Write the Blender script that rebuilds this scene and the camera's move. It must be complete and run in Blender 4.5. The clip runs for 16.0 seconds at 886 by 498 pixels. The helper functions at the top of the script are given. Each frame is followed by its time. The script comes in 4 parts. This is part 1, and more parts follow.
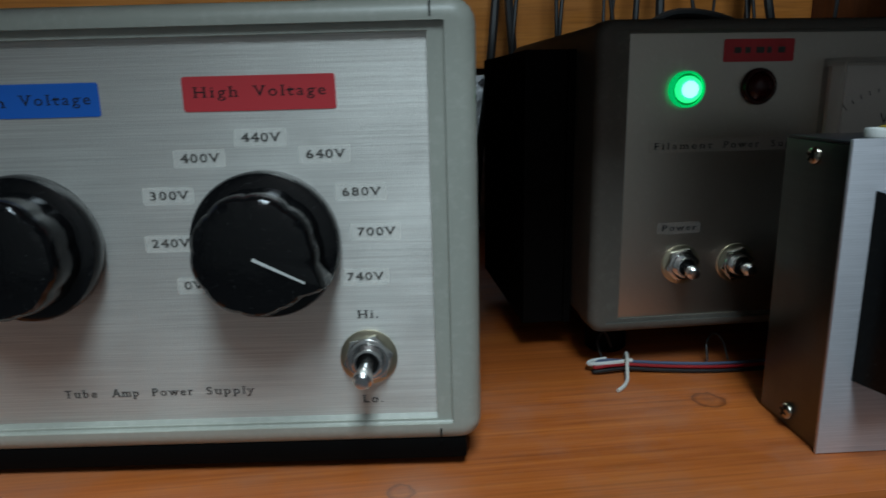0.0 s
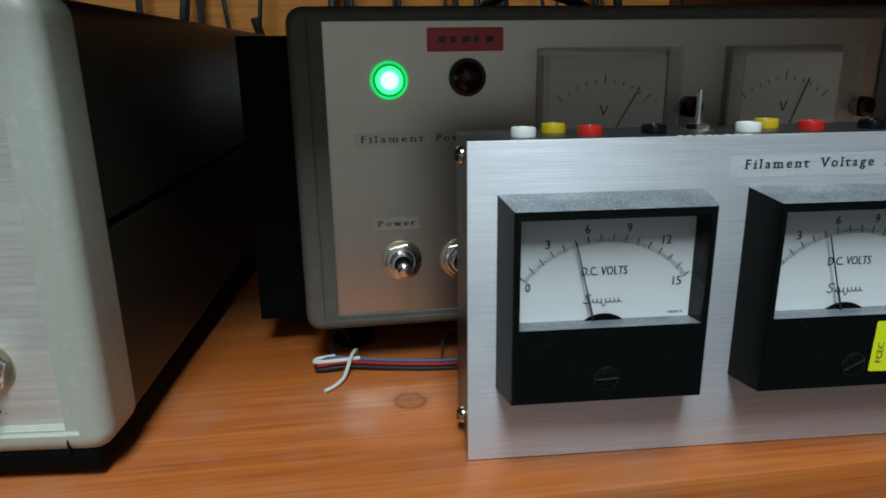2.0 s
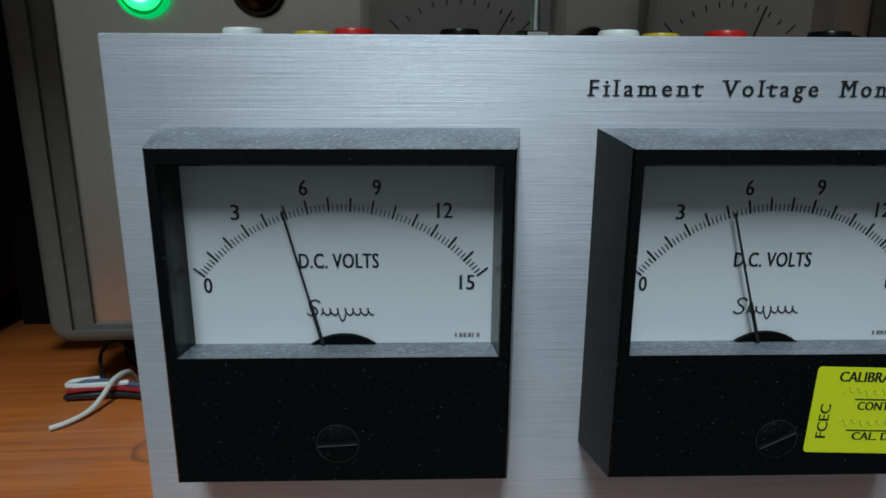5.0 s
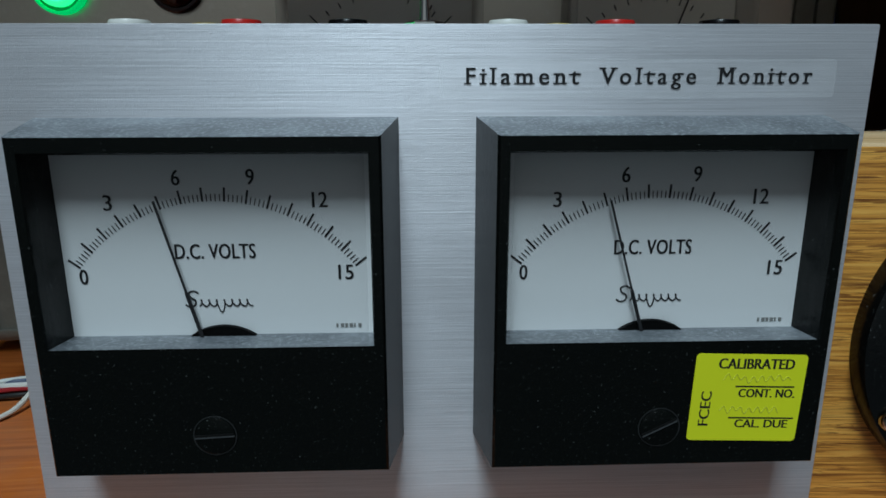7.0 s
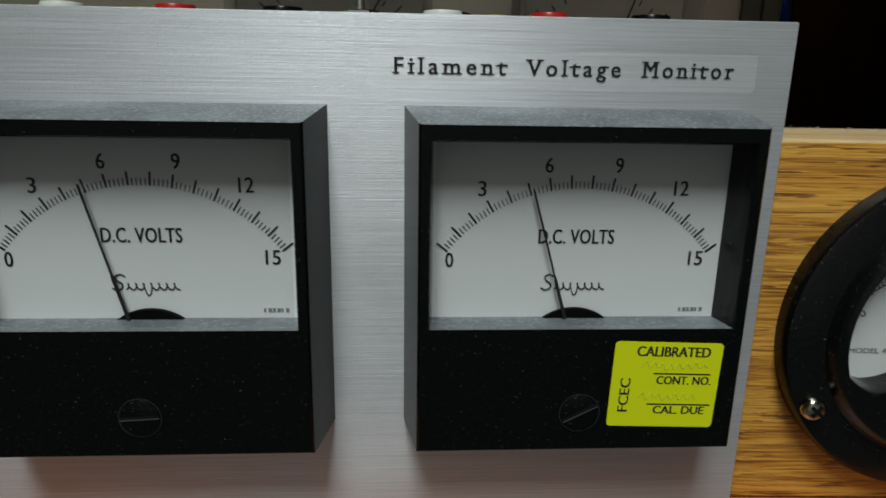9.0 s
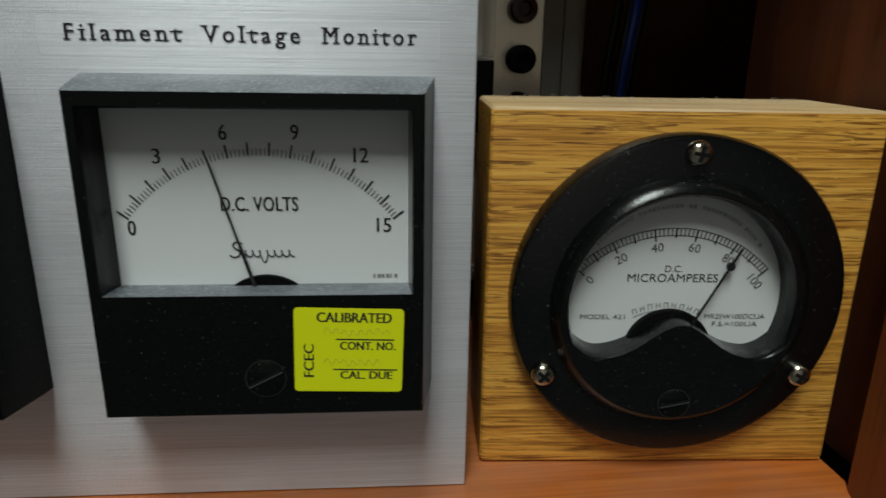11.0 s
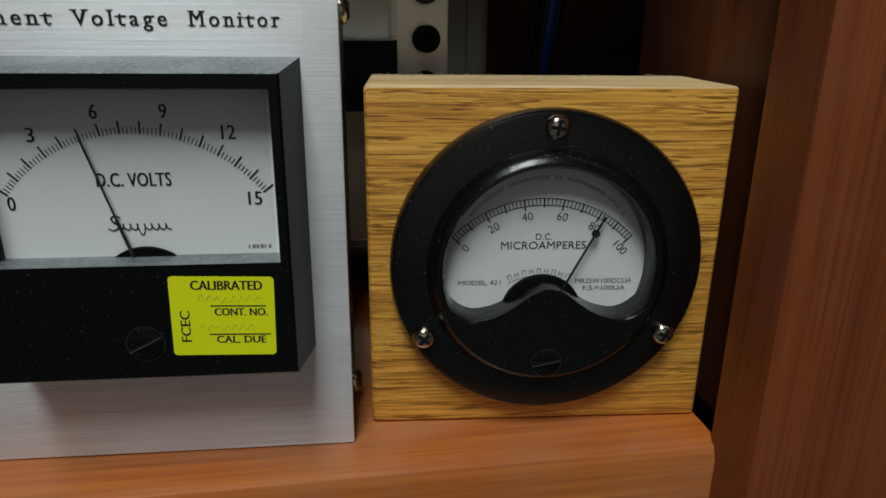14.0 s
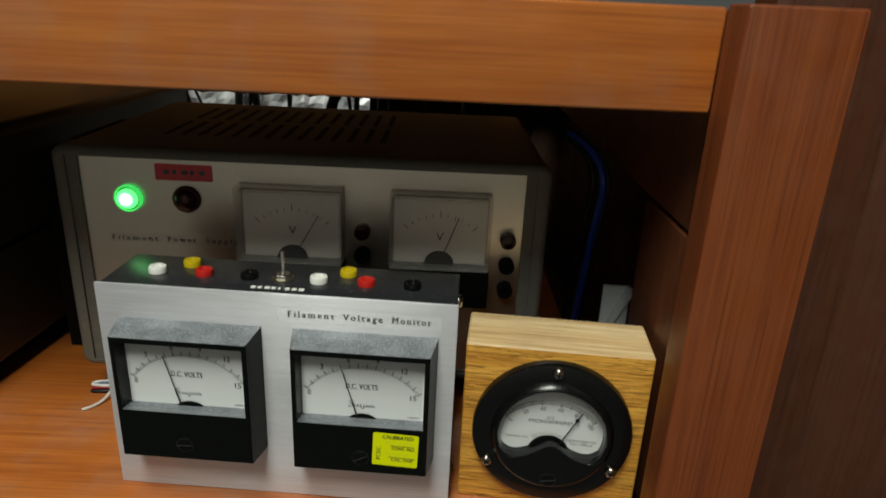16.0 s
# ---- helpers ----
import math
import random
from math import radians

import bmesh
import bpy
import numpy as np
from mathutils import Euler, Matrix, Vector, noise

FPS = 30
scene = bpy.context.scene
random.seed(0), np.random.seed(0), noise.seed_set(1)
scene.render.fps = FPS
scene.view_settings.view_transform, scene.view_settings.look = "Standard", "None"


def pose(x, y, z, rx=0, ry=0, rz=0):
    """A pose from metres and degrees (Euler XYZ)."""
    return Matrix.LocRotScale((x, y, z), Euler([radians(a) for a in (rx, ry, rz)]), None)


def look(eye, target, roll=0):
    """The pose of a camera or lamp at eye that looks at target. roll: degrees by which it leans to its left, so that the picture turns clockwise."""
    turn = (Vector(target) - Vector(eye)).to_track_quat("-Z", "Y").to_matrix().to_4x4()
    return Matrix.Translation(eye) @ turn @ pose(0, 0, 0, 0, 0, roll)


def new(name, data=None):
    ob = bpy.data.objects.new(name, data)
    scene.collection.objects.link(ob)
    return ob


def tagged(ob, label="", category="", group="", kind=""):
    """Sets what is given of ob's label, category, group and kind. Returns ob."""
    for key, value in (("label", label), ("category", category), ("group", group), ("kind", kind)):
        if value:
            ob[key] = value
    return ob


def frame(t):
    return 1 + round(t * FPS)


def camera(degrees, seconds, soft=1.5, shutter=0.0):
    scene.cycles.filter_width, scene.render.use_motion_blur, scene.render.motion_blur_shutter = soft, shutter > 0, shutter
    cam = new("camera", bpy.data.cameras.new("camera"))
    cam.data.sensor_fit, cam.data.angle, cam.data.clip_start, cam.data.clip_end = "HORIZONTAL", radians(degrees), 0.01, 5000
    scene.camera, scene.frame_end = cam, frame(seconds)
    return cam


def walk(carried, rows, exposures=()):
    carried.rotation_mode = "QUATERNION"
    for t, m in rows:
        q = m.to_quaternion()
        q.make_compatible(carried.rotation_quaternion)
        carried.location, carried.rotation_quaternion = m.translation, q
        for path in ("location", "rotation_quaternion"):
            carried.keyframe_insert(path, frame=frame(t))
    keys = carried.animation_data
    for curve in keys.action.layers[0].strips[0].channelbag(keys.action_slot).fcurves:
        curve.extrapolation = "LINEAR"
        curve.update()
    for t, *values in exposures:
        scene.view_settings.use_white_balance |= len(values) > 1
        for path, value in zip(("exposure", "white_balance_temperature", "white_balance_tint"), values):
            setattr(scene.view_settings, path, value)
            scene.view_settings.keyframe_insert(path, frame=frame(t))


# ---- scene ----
cam = camera(67.13, 16.0, 1.6, 0.3)
PATH = [
    (0, -0.12832, -0.18353, 0.11498, -0.11718, 0.01070, 0.06861, -1.11),
    (0.5, -0.09438, -0.18574, 0.11887, -0.08183, 0.00761, 0.06926, -1.91),
    (1, -0.06701, -0.18437, 0.11749, -0.05335, 0.00808, 0.06480, -2.08),
    (1.5, -0.04397, -0.18281, 0.12188, -0.02898, 0.00906, 0.06744, -1.89),
    (2, -0.02342, -0.18048, 0.12142, -0.00653, 0.01097, 0.06607, -0.78),
    (2.5, 0.00031, -0.17781, 0.12172, 0.01549, 0.01344, 0.06522, -0.88),
    (3, 0.02589, -0.17067, 0.12051, 0.04024, 0.02038, 0.06309, -0.64),
    (3.2, 0.03150, -0.16600, 0.11750, 0.04185, 0.02559, 0.06105, -0.90),
    (5.3, 0.05650, -0.11150, 0.09200, 0.06185, 0.08266, 0.04432, 0.20),
    (5.5, 0.06041, -0.11219, 0.09179, 0.06547, 0.08241, 0.04590, -0.10),
    (6, 0.06556, -0.11335, 0.09001, 0.07140, 0.08049, 0.04111, 0.05),
    (6.5, 0.06693, -0.11454, 0.09096, 0.07363, 0.07924, 0.04190, 0.10),
    (7, 0.07148, -0.11435, 0.09041, 0.07807, 0.07937, 0.04111, -0.10),
    (7.5, 0.07218, -0.11432, 0.09000, 0.07887, 0.07932, 0.04044, 0.16),
    (8, 0.07302, -0.11676, 0.09115, 0.07890, 0.07682, 0.04124, 0.22),
    (8.2, 0.07250, -0.11700, 0.08970, 0.08025, 0.07683, 0.04102, 0.35),
    (10.3, 0.11050, -0.11550, 0.09100, 0.12334, 0.07557, 0.03332, 1.30),
    (10.5, 0.11503, -0.11744, 0.09077, 0.12749, 0.07407, 0.03448, 1.13),
    (11, 0.13399, -0.12079, 0.08935, 0.14818, 0.07011, 0.03143, 0.91),
    (11.5, 0.14478, -0.11925, 0.08977, 0.16024, 0.07107, 0.03028, 0.49),
    (12, 0.15515, -0.11709, 0.08644, 0.17102, 0.07293, 0.02612, -0.01),
    (12.5, 0.15944, -0.11796, 0.08461, 0.17753, 0.07169, 0.02375, 0.19),
    (13, 0.15783, -0.12214, 0.08579, 0.17776, 0.06702, 0.02396, 0.55),
    (13.5, 0.15488, -0.12799, 0.09057, 0.17476, 0.06065, 0.02716, 0.66),
    (14, 0.15455, -0.13090, 0.09006, 0.17409, 0.05777, 0.02663, 0.54),
    (14.5, 0.15079, -0.14261, 0.10450, 0.16949, 0.04536, 0.03878, 0.78),
    (15, 0.14982, -0.17571, 0.13434, 0.16107, 0.01191, 0.06599, 0.57),
    (15.5, 0.14626, -0.21799, 0.17351, 0.14645, -0.03086, 0.10293, 1.20),
    (16, 0.15118, -0.24107, 0.21308, 0.14327, -0.05387, 0.14311, 2.70),
]
walk(cam, [(t, look((ex, ey, ez), (tx, ty, tz), roll)) for t, ex, ey, ez, tx, ty, tz, roll in PATH],
     [(0.0, -0.82, 6100, 10), (0.6, -0.66, 6600, 10.5), (1.4, -0.2, 6500, 10), (2.5, -0.20, 6500, 10), (3.0, -0.50, 6400, 10), (5.3, -0.62, 6200, 9), (7.2, -0.62, 6150, 9), (8.2, -0.59, 6900, 11),
      (10.5, -0.60, 7500, 12), (12.5, -0.60, 7400, 12.8), (14.3, -0.57, 7450, 13.2), (15.0, -0.58, 7800, 14), (15.5, -0.50, 8300, 13), (16.0, -0.24, 8200, 12.5)])

# ---- light: a ceiling fluorescent in the room, an added fill lamp, and the room's own dim air ----
world = bpy.data.worlds.new("room_air")
scene.world = world
world.use_nodes = True
world.node_tree.nodes["Background"].inputs[0].default_value = (0.75, 0.85, 1.0, 1)
world.node_tree.nodes["Background"].inputs[1].default_value = 0.0008
scene.view_settings.exposure = 0.0


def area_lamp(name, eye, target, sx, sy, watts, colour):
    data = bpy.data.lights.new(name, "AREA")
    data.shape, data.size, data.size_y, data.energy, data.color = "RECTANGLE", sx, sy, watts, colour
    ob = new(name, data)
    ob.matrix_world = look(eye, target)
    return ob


area_lamp("ceiling_tube_light", (-0.06, -0.87, 1.5), (-0.03, -0.57, 0.0), 0.42, 0.80, 39.0, (0.78, 0.95, 1.0))
# added fill: lights the south wall so that it brightens front faces
area_lamp("added_wall_fill", (-0.3, -1.9, 1.6), (-0.3, -2.6, 0.3), 0.6, 0.22, 6.0, (0.95, 0.97, 1.0))

# ---- materials ----
def material(name, base, rough=0.5, metal=0.0, **more):
    m = bpy.data.materials.new(name)
    m.use_nodes = True
    b = m.node_tree.nodes["Principled BSDF"]
    b.inputs["Base Color"].default_value = (*base, 1)
    b.inputs["Roughness"].default_value = rough
    b.inputs["Metallic"].default_value = metal
    for key, value in more.items():
        b.inputs[key.replace("_", " ")].default_value = value
    return m


def nodes(m):
    t = m.node_tree
    return t, t.nodes["Principled BSDF"]


def add(t, kind, **inputs):
    n = t.nodes.new(kind)
    for key, value in inputs.items():
        n.inputs[key.replace("_", " ")].default_value = value
    return n


def coords(t, scale, lean=0.0):
    c = t.nodes.new("ShaderNodeTexCoord")
    mp = add(t, "ShaderNodeMapping", Scale=scale, Rotation=(0.0, math.radians(lean), 0.0))
    t.links.new(c.outputs["Object"], mp.inputs["Vector"])
    return mp.outputs["Vector"]


def ramp(t, fac, stops):
    r = t.nodes.new("ShaderNodeValToRGB")
    while len(r.color_ramp.elements) < len(stops):
        r.color_ramp.elements.new(0.5)
    for e, (p, c) in zip(r.color_ramp.elements, stops):
        e.position, e.color = p, (*c, 1)
    t.links.new(fac, r.inputs["Fac"])
    return r.outputs["Color"]


def noise_tex(t, vec, scale, detail=6, rough=0.6, distortion=0.0):
    n = add(t, "ShaderNodeTexNoise", Scale=scale, Detail=detail, Roughness=rough, Distortion=distortion)
    t.links.new(vec, n.inputs["Vector"])
    return n.outputs["Fac"]


def bump(t, b, height, strength, distance):
    n = add(t, "ShaderNodeBump", Strength=strength, Distance=distance)
    t.links.new(height, n.inputs["Height"])
    t.links.new(n.outputs["Normal"], b.inputs["Normal"])


def mix(t, fac, a, b_):
    n = t.nodes.new("ShaderNodeMix")
    n.data_type = "RGBA"
    for sock, v in ((n.inputs[0], fac), (n.inputs[6], a), (n.inputs[7], b_)):
        if isinstance(v, (int, float)):
            sock.default_value = v
        elif isinstance(v, tuple):
            sock.default_value = (*v, 1)
        else:
            t.links.new(v, sock)
    return n.outputs[2]


def dusty(m, base, dust=(0.45, 0.47, 0.5), scale=900, lo=0.62, hi=0.75, film=0.0):
    """Fine pale specks of dust and a thin uneven film over a plain colour."""
    t, b = nodes(m)
    v = coords(t, (1, 1, 1))
    specks = ramp(t, noise_tex(t, v, scale, 3, 0.7), [(lo, (0, 0, 0)), (hi, (1, 1, 1))])
    c = mix(t, specks, base, dust)
    if film:
        cloud = ramp(t, noise_tex(t, v, 90, 5), [(0.35, (0, 0, 0)), (0.75, (film, film, film))])
        c = mix(t, cloud, c, dust)
    t.links.new(c, b.inputs["Base Color"])
    bump(t, b, noise_tex(t, v, 700, 4), 0.15, 0.0004)
    return m


def wood(name, dark, mid, light, along=(2.0, 22, 22), fine=(6, 260, 260), rough=0.42, pores=0.5, coat=0.15, deep=0.5, sharp=0.14, knots=(), film=0.0, vein=None):
    """Long-grained timber: broad figure, fine fibres, pores and a worn varnish."""
    m = material(name, mid, rough)
    t, b = nodes(m)
    figure = noise_tex(t, coords(t, along), 2.2, 8, 0.62, 0.9)
    c1 = ramp(t, figure, [(0.5 - sharp * 1.3, dark), (0.5, mid), (0.5 + sharp * 1.3, light)])
    fibre = noise_tex(t, coords(t, fine), 3.0, 5, 0.62, 0.6)
    c2 = ramp(t, fibre, [(0.48 - sharp, tuple(k * deep for k in mid)), (0.48, mid), (0.5 + sharp, light)])
    c = mix(t, pores, c1, c2)
    if vein:
        broken = noise_tex(t, coords(t, vein[0], 3.5), 3.0, 4, 0.6, 1.9)
        where = noise_tex(t, coords(t, (14, 40, 40)), 2.0, 3, 0.6)
        lines = ramp(t, broken, [(0.37, (1, 1, 1)), (0.43, (0.7, 0.7, 0.7)), (0.49, (0, 0, 0))])
        c = mix(t, lines, c, mix(t, ramp(t, where, [(0.4, (0, 0, 0)), (0.62, (1, 1, 1))]), vein[1], tuple(0.5 * p + 0.5 * q for p, q in zip(vein[1], mid))))
        flecks = ramp(t, noise_tex(t, coords(t, (60, 60, 300)), 3.0, 3, 0.6, 0.6), [(0.64, (0, 0, 0)), (0.72, (0.7, 0.7, 0.7))])
        c = mix(t, flecks, c, light)
    for kx, ky, size in knots:
        place = t.nodes.new("ShaderNodeTexCoord")
        d = add(t, "ShaderNodeVectorMath")
        d.operation = "DISTANCE"
        d.inputs[1].default_value = (kx, ky, 0.0)
        wob = mix(t, 0.004, place.outputs["Object"], noise_tex(t, coords(t, (1, 1, 1)), 160, 3))
        t.links.new(wob, d.inputs[0])
        k = t.nodes.new("ShaderNodeMath")
        k.operation = "DIVIDE"
        k.inputs[1].default_value = size
        t.links.new(d.outputs["Value"], k.inputs[0])
        ring = ramp(t, k.outputs[0], [(0.0, (0.5, 0.5, 0.5)), (0.5, (0.1, 0.1, 0.1)), (0.72, (0.75, 0.75, 0.75)), (0.8, (0.1, 0.1, 0.1)), (1.0, (0.0, 0.0, 0.0))])
        c = mix(t, ring, c, tuple(q * 0.4 for q in dark))
    if film:
        dust = ramp(t, noise_tex(t, coords(t, (1, 1, 1)), 13, 6, 0.68), [(0.48, (0, 0, 0)), (0.72, (film,) * 3)])
        c = mix(t, dust, c, (0.30, 0.20, 0.15))
    t.links.new(c, b.inputs["Base Color"])
    t.links.new(ramp(t, noise_tex(t, coords(t, (1, 1, 1)), 60, 5), [(0.3, (rough - 0.1,) * 3), (0.7, (rough + 0.18,) * 3)]), b.inputs["Roughness"])
    b.inputs["Coat Weight"].default_value = coat
    b.inputs["Coat Roughness"].default_value = 0.3
    bump(t, b, fibre, 0.25, 0.0003)
    return m


def brushed(name, base, streak=(14, 1, 1700), rough=0.36, metal=0.52, depth=0.45, sheen=0.5):
    """Brushed aluminium with streaks along x, a few deeper scratches and faint smudges."""
    m = material(name, base, rough, metal)
    t, b = nodes(m)
    s = noise_tex(t, coords(t, streak), 2.0, 8, 0.75)
    big = noise_tex(t, coords(t, (5, 1, 220)), 2.0, 4, 0.6)
    smudge = noise_tex(t, coords(t, (1, 1, 1)), 28, 4)
    c = mix(t, 0.5, ramp(t, s, [(0.38, tuple(k * 0.66 for k in base)), (0.62, tuple(min(1, k * 1.18) for k in base))]), ramp(t, big, [(0.38, tuple(k * 0.9 for k in base)), (0.62, base)]))
    t.links.new(c, b.inputs["Base Color"])
    b.inputs["Specular IOR Level"].default_value = 0.4
    t.links.new(ramp(t, smudge, [(0.3, (rough - 0.05,) * 3), (0.75, (rough + 0.14,) * 3)]), b.inputs["Roughness"])
    b.inputs["Anisotropic"].default_value = sheen
    across = t.nodes.new("ShaderNodeTangent")
    across.direction_type, across.axis = "RADIAL", "X"
    t.links.new(across.outputs["Tangent"], b.inputs["Tangent"])
    bump(t, b, s, depth, 0.0002)
    return m


SHELF = wood("stained_shelf_wood", (0.20, 0.042, 0.009), (0.42, 0.103, 0.0175), (0.58, 0.18, 0.034), (2.0, 32, 32), (4, 240, 240), rough=0.38, coat=0.3, sharp=0.2, knots=((-0.2429, 0.0623, 0.0085), (-0.36, 0.02, 0.006)), film=0.36)
POST = wood("stained_post_wood", (0.12, 0.023, 0.006), (0.200, 0.041, 0.010), (0.260, 0.061, 0.014), (34, 34, 1.8), (260, 260, 4), 0.45, deep=0.38, sharp=0.16)
# inner panel wood, darkened to hold the shade inside the unit
PANEL_SHADED = wood("shaded_panel_wood", (0.06, 0.015, 0.006), (0.10, 0.025, 0.008), (0.14, 0.038, 0.012), (26, 26, 2.0), (180, 180, 5), 0.5)
CABINET = wood("red_brown_cabinet_wood", (0.056, 0.014, 0.006), (0.074, 0.019, 0.007), (0.092, 0.025, 0.009), (26, 26, 2.0), (180, 180, 5), 0.5)
# darker still: stands for deep shade at the back and side
DEEP_SHADE_WOOD = wood("deep_shade_wood", (0.030, 0.012, 0.006), (0.048, 0.019, 0.009), (0.07, 0.028, 0.012), (26, 26, 2.0), (180, 180, 5), 0.5)
BACKWOOD = wood("pale_back_wood", (0.30, 0.095, 0.014), (0.42, 0.145, 0.023), (0.52, 0.20, 0.038), (2.0, 22, 22), (5, 120, 120), 0.5)
FOIL = material("crumpled_silver_foil", (0.93, 0.94, 0.96), 0.34, 0.2)
OAK = wood("oak", (0.50, 0.185, 0.026), (0.74, 0.32, 0.050), (0.90, 0.48, 0.10), (4, 60, 75), (8, 300, 460), 0.42, 0.6, 0.2, 0.5, 0.085, vein=((14, 90, 340), (0.115, 0.026, 0.004)))
OAK_TOP = wood("dusty_oak", (0.50, 0.27, 0.10), (0.66, 0.42, 0.20), (0.80, 0.60, 0.36), (4, 60, 75), (8, 300, 460), 0.6, 0.6, 0.05, 0.6, 0.1, film=0.5)
LINT = material("grey_lint", (0.45, 0.43, 0.40), 0.9)
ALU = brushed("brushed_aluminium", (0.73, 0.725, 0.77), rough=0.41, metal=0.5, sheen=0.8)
# same metal as the front; its shade and dark reflections are in the base colour
ALU_SHADED = brushed("shaded_aluminium", (0.14, 0.148, 0.137), (900, 3, 1), 0.32, 0.95, sheen=0.0)
ALU_WARM = brushed("brushed_front_panel", (0.90, 0.86, 0.80), (10, 1, 1300), 0.42, 0.66, sheen=0.75)
ALU_MATT = dusty(material("satin_panel", (0.68, 0.605, 0.52), 0.36, 1.0), (0.68, 0.605, 0.52), (0.73, 0.66, 0.58), 500, 0.55, 0.8)
TOPMETAL = dusty(material("dark_top_plate", (0.03, 0.032, 0.036), 0.28, 0.4), (0.03, 0.032, 0.036), (0.16, 0.165, 0.18), 420, 0.60, 0.80, 0.06)
CASE = dusty(material("grey_case_paint", (0.44, 0.445, 0.385), 0.4), (0.44, 0.445, 0.385), (0.52, 0.52, 0.46), 300, 0.5, 0.8)
# the bezel's grey paint again, darkened for the shaded sides and top
COVER_SHADED = dusty(material("shaded_cover_grey", (0.040, 0.043, 0.037), 0.42, Specular_IOR_Level=0.32), (0.040, 0.043, 0.037), (0.06, 0.06, 0.055), 300, 0.5, 0.8)
CASE_DARK = dusty(material("brown_grey_case_paint", (0.125, 0.117, 0.10), 0.58, Specular_IOR_Level=0.3), (0.125, 0.117, 0.10), (0.16, 0.15, 0.13), 300, 0.5, 0.8)
GROOVE = material("dark_gap", (0.008, 0.008, 0.008), 0.7, Specular_IOR_Level=0.1)
BLACK = dusty(material("black_meter_plastic", (0.0033, 0.0042, 0.0038), 0.26, IOR=1.35, Specular_IOR_Level=0.3), (0.0033, 0.0042, 0.0038), (0.13, 0.14, 0.135), 1900, 0.64, 0.76)
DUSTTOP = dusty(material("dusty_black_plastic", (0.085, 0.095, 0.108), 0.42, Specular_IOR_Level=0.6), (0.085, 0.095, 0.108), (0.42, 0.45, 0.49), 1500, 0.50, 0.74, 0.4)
SATIN = dusty(material("satin_black_moulding", (0.0030, 0.0035, 0.0036), 0.22, Specular_IOR_Level=0.4), (0.0030, 0.0035, 0.0036), (0.13, 0.14, 0.14), 1700, 0.64, 0.76)
BAKELITE = dusty(material("black_bakelite", (0.004, 0.004, 0.0045), 0.13), (0.004, 0.004, 0.0045), (0.05, 0.05, 0.05), 1300, 0.62, 0.74)
MATTBLACK = material("matt_black", (0.0025, 0.0025, 0.0025), 0.65, Specular_IOR_Level=0.08)
RUBBER = material("black_cable", (0.014, 0.014, 0.015), 0.45)
DIAL = material("dial_white", (0.82, 0.83, 0.84), 0.45)
INK = material("black_ink", (0.012, 0.012, 0.014), 0.5)
INK_SOFT = material("dark_print", (0.06, 0.055, 0.05), 0.5)
FAINT = material("faint_pencil", (0.56, 0.58, 0.05), 0.6)
CHROME = material("chrome", (0.90, 0.89, 0.87), 0.17, 1.0)
LEVER = material("bright_lever", (0.93, 0.92, 0.90), 0.27, 1.0)
NICKEL = material("nickel_screw", (0.52, 0.47, 0.38), 0.17, 1.0)
STEEL = material("zinc_washer", (0.66, 0.60, 0.44), 0.3, 1.0)
CLEARTAPE = material("clear_label_tape", (0.86, 0.86, 0.85), 0.16, 0.0, Alpha=0.055)
PANELTAPE = material("pale_label_tape", (0.80, 0.78, 0.74), 0.22, 0.0, Alpha=0.17)
RED_TAPE = material("red_label_tape", (0.66, 0.055, 0.065), 0.3)
BLUE_TAPE = material("blue_label_tape", (0.025, 0.15, 0.62), 0.3)
DARKRED_TAPE = material("dark_red_label_tape", (0.60, 0.035, 0.045), 0.25)
YELLOW_STICKER = material("yellow_sticker", (0.82, 0.86, 0.015), 0.4)
WHITE_CAP = material("white_cap_plastic", (0.78, 0.78, 0.74), 0.35)
YELLOW_CAP = material("yellow_cap_plastic", (0.62, 0.44, 0.015), 0.35)
RED_CAP = material("red_cap_plastic", (0.52, 0.018, 0.014), 0.3)
BLACK_CAP = material("black_cap_plastic", (0.004, 0.004, 0.0045), 0.25, Specular_IOR_Level=0.3)
# two greys that paint the light caught by a zero screw's edges
RING_GLINT = material("ring_glint_grey", (0.02, 0.021, 0.022), 0.4)
SLOT_GLINT = material("slot_glint_grey", (0.06, 0.063, 0.066), 0.35)
GREEN_DARK = material("green_lens_skirt", (0.005, 0.2, 0.05), 0.2, 0.0, Emission_Color=(0.0, 1.0, 0.22, 1), Emission_Strength=0.12)
RED_LENS = material("dark_red_lens", (0.03, 0.003, 0.003), 0.2, Specular_IOR_Level=0.3)
GREEN_RING = material("green_lens", (0.02, 0.5, 0.12), 0.2, 0.0, Emission_Color=(0.0, 1.0, 0.22, 1), Emission_Strength=0.8)
GREEN_LENS = material("lit_green_lens", (0.1, 0.8, 0.35), 0.2, 0.0, Emission_Color=(0.05, 1.0, 0.30, 1), Emission_Strength=1.7)
GREEN_CORE = material("lit_green_core", (0.6, 1.0, 0.8), 0.3, 0.0, Emission_Color=(0.30, 1.0, 0.55, 1), Emission_Strength=3.2)
CLEAR = material("clear_plastic", (0.5, 0.5, 0.5), 0.05, 0.0, Alpha=0.07)
GLASS = material("meter_glass", (0, 0, 0), 0.02, 0.0, Alpha=0.06)
GREY_PLASTIC = material("pale_grey_plastic", (0.42, 0.46, 0.47), 0.4)
BLUE_CABLE = material("blue_cable", (0.012, 0.075, 0.50), 0.30)
RED_WIRE = material("red_wire", (0.35, 0.015, 0.02), 0.4)
BLUE_WIRE = material("slate_blue_wire", (0.10, 0.13, 0.22), 0.4)
WHITE_WIRE = material("white_tie", (0.7, 0.68, 0.62), 0.45)
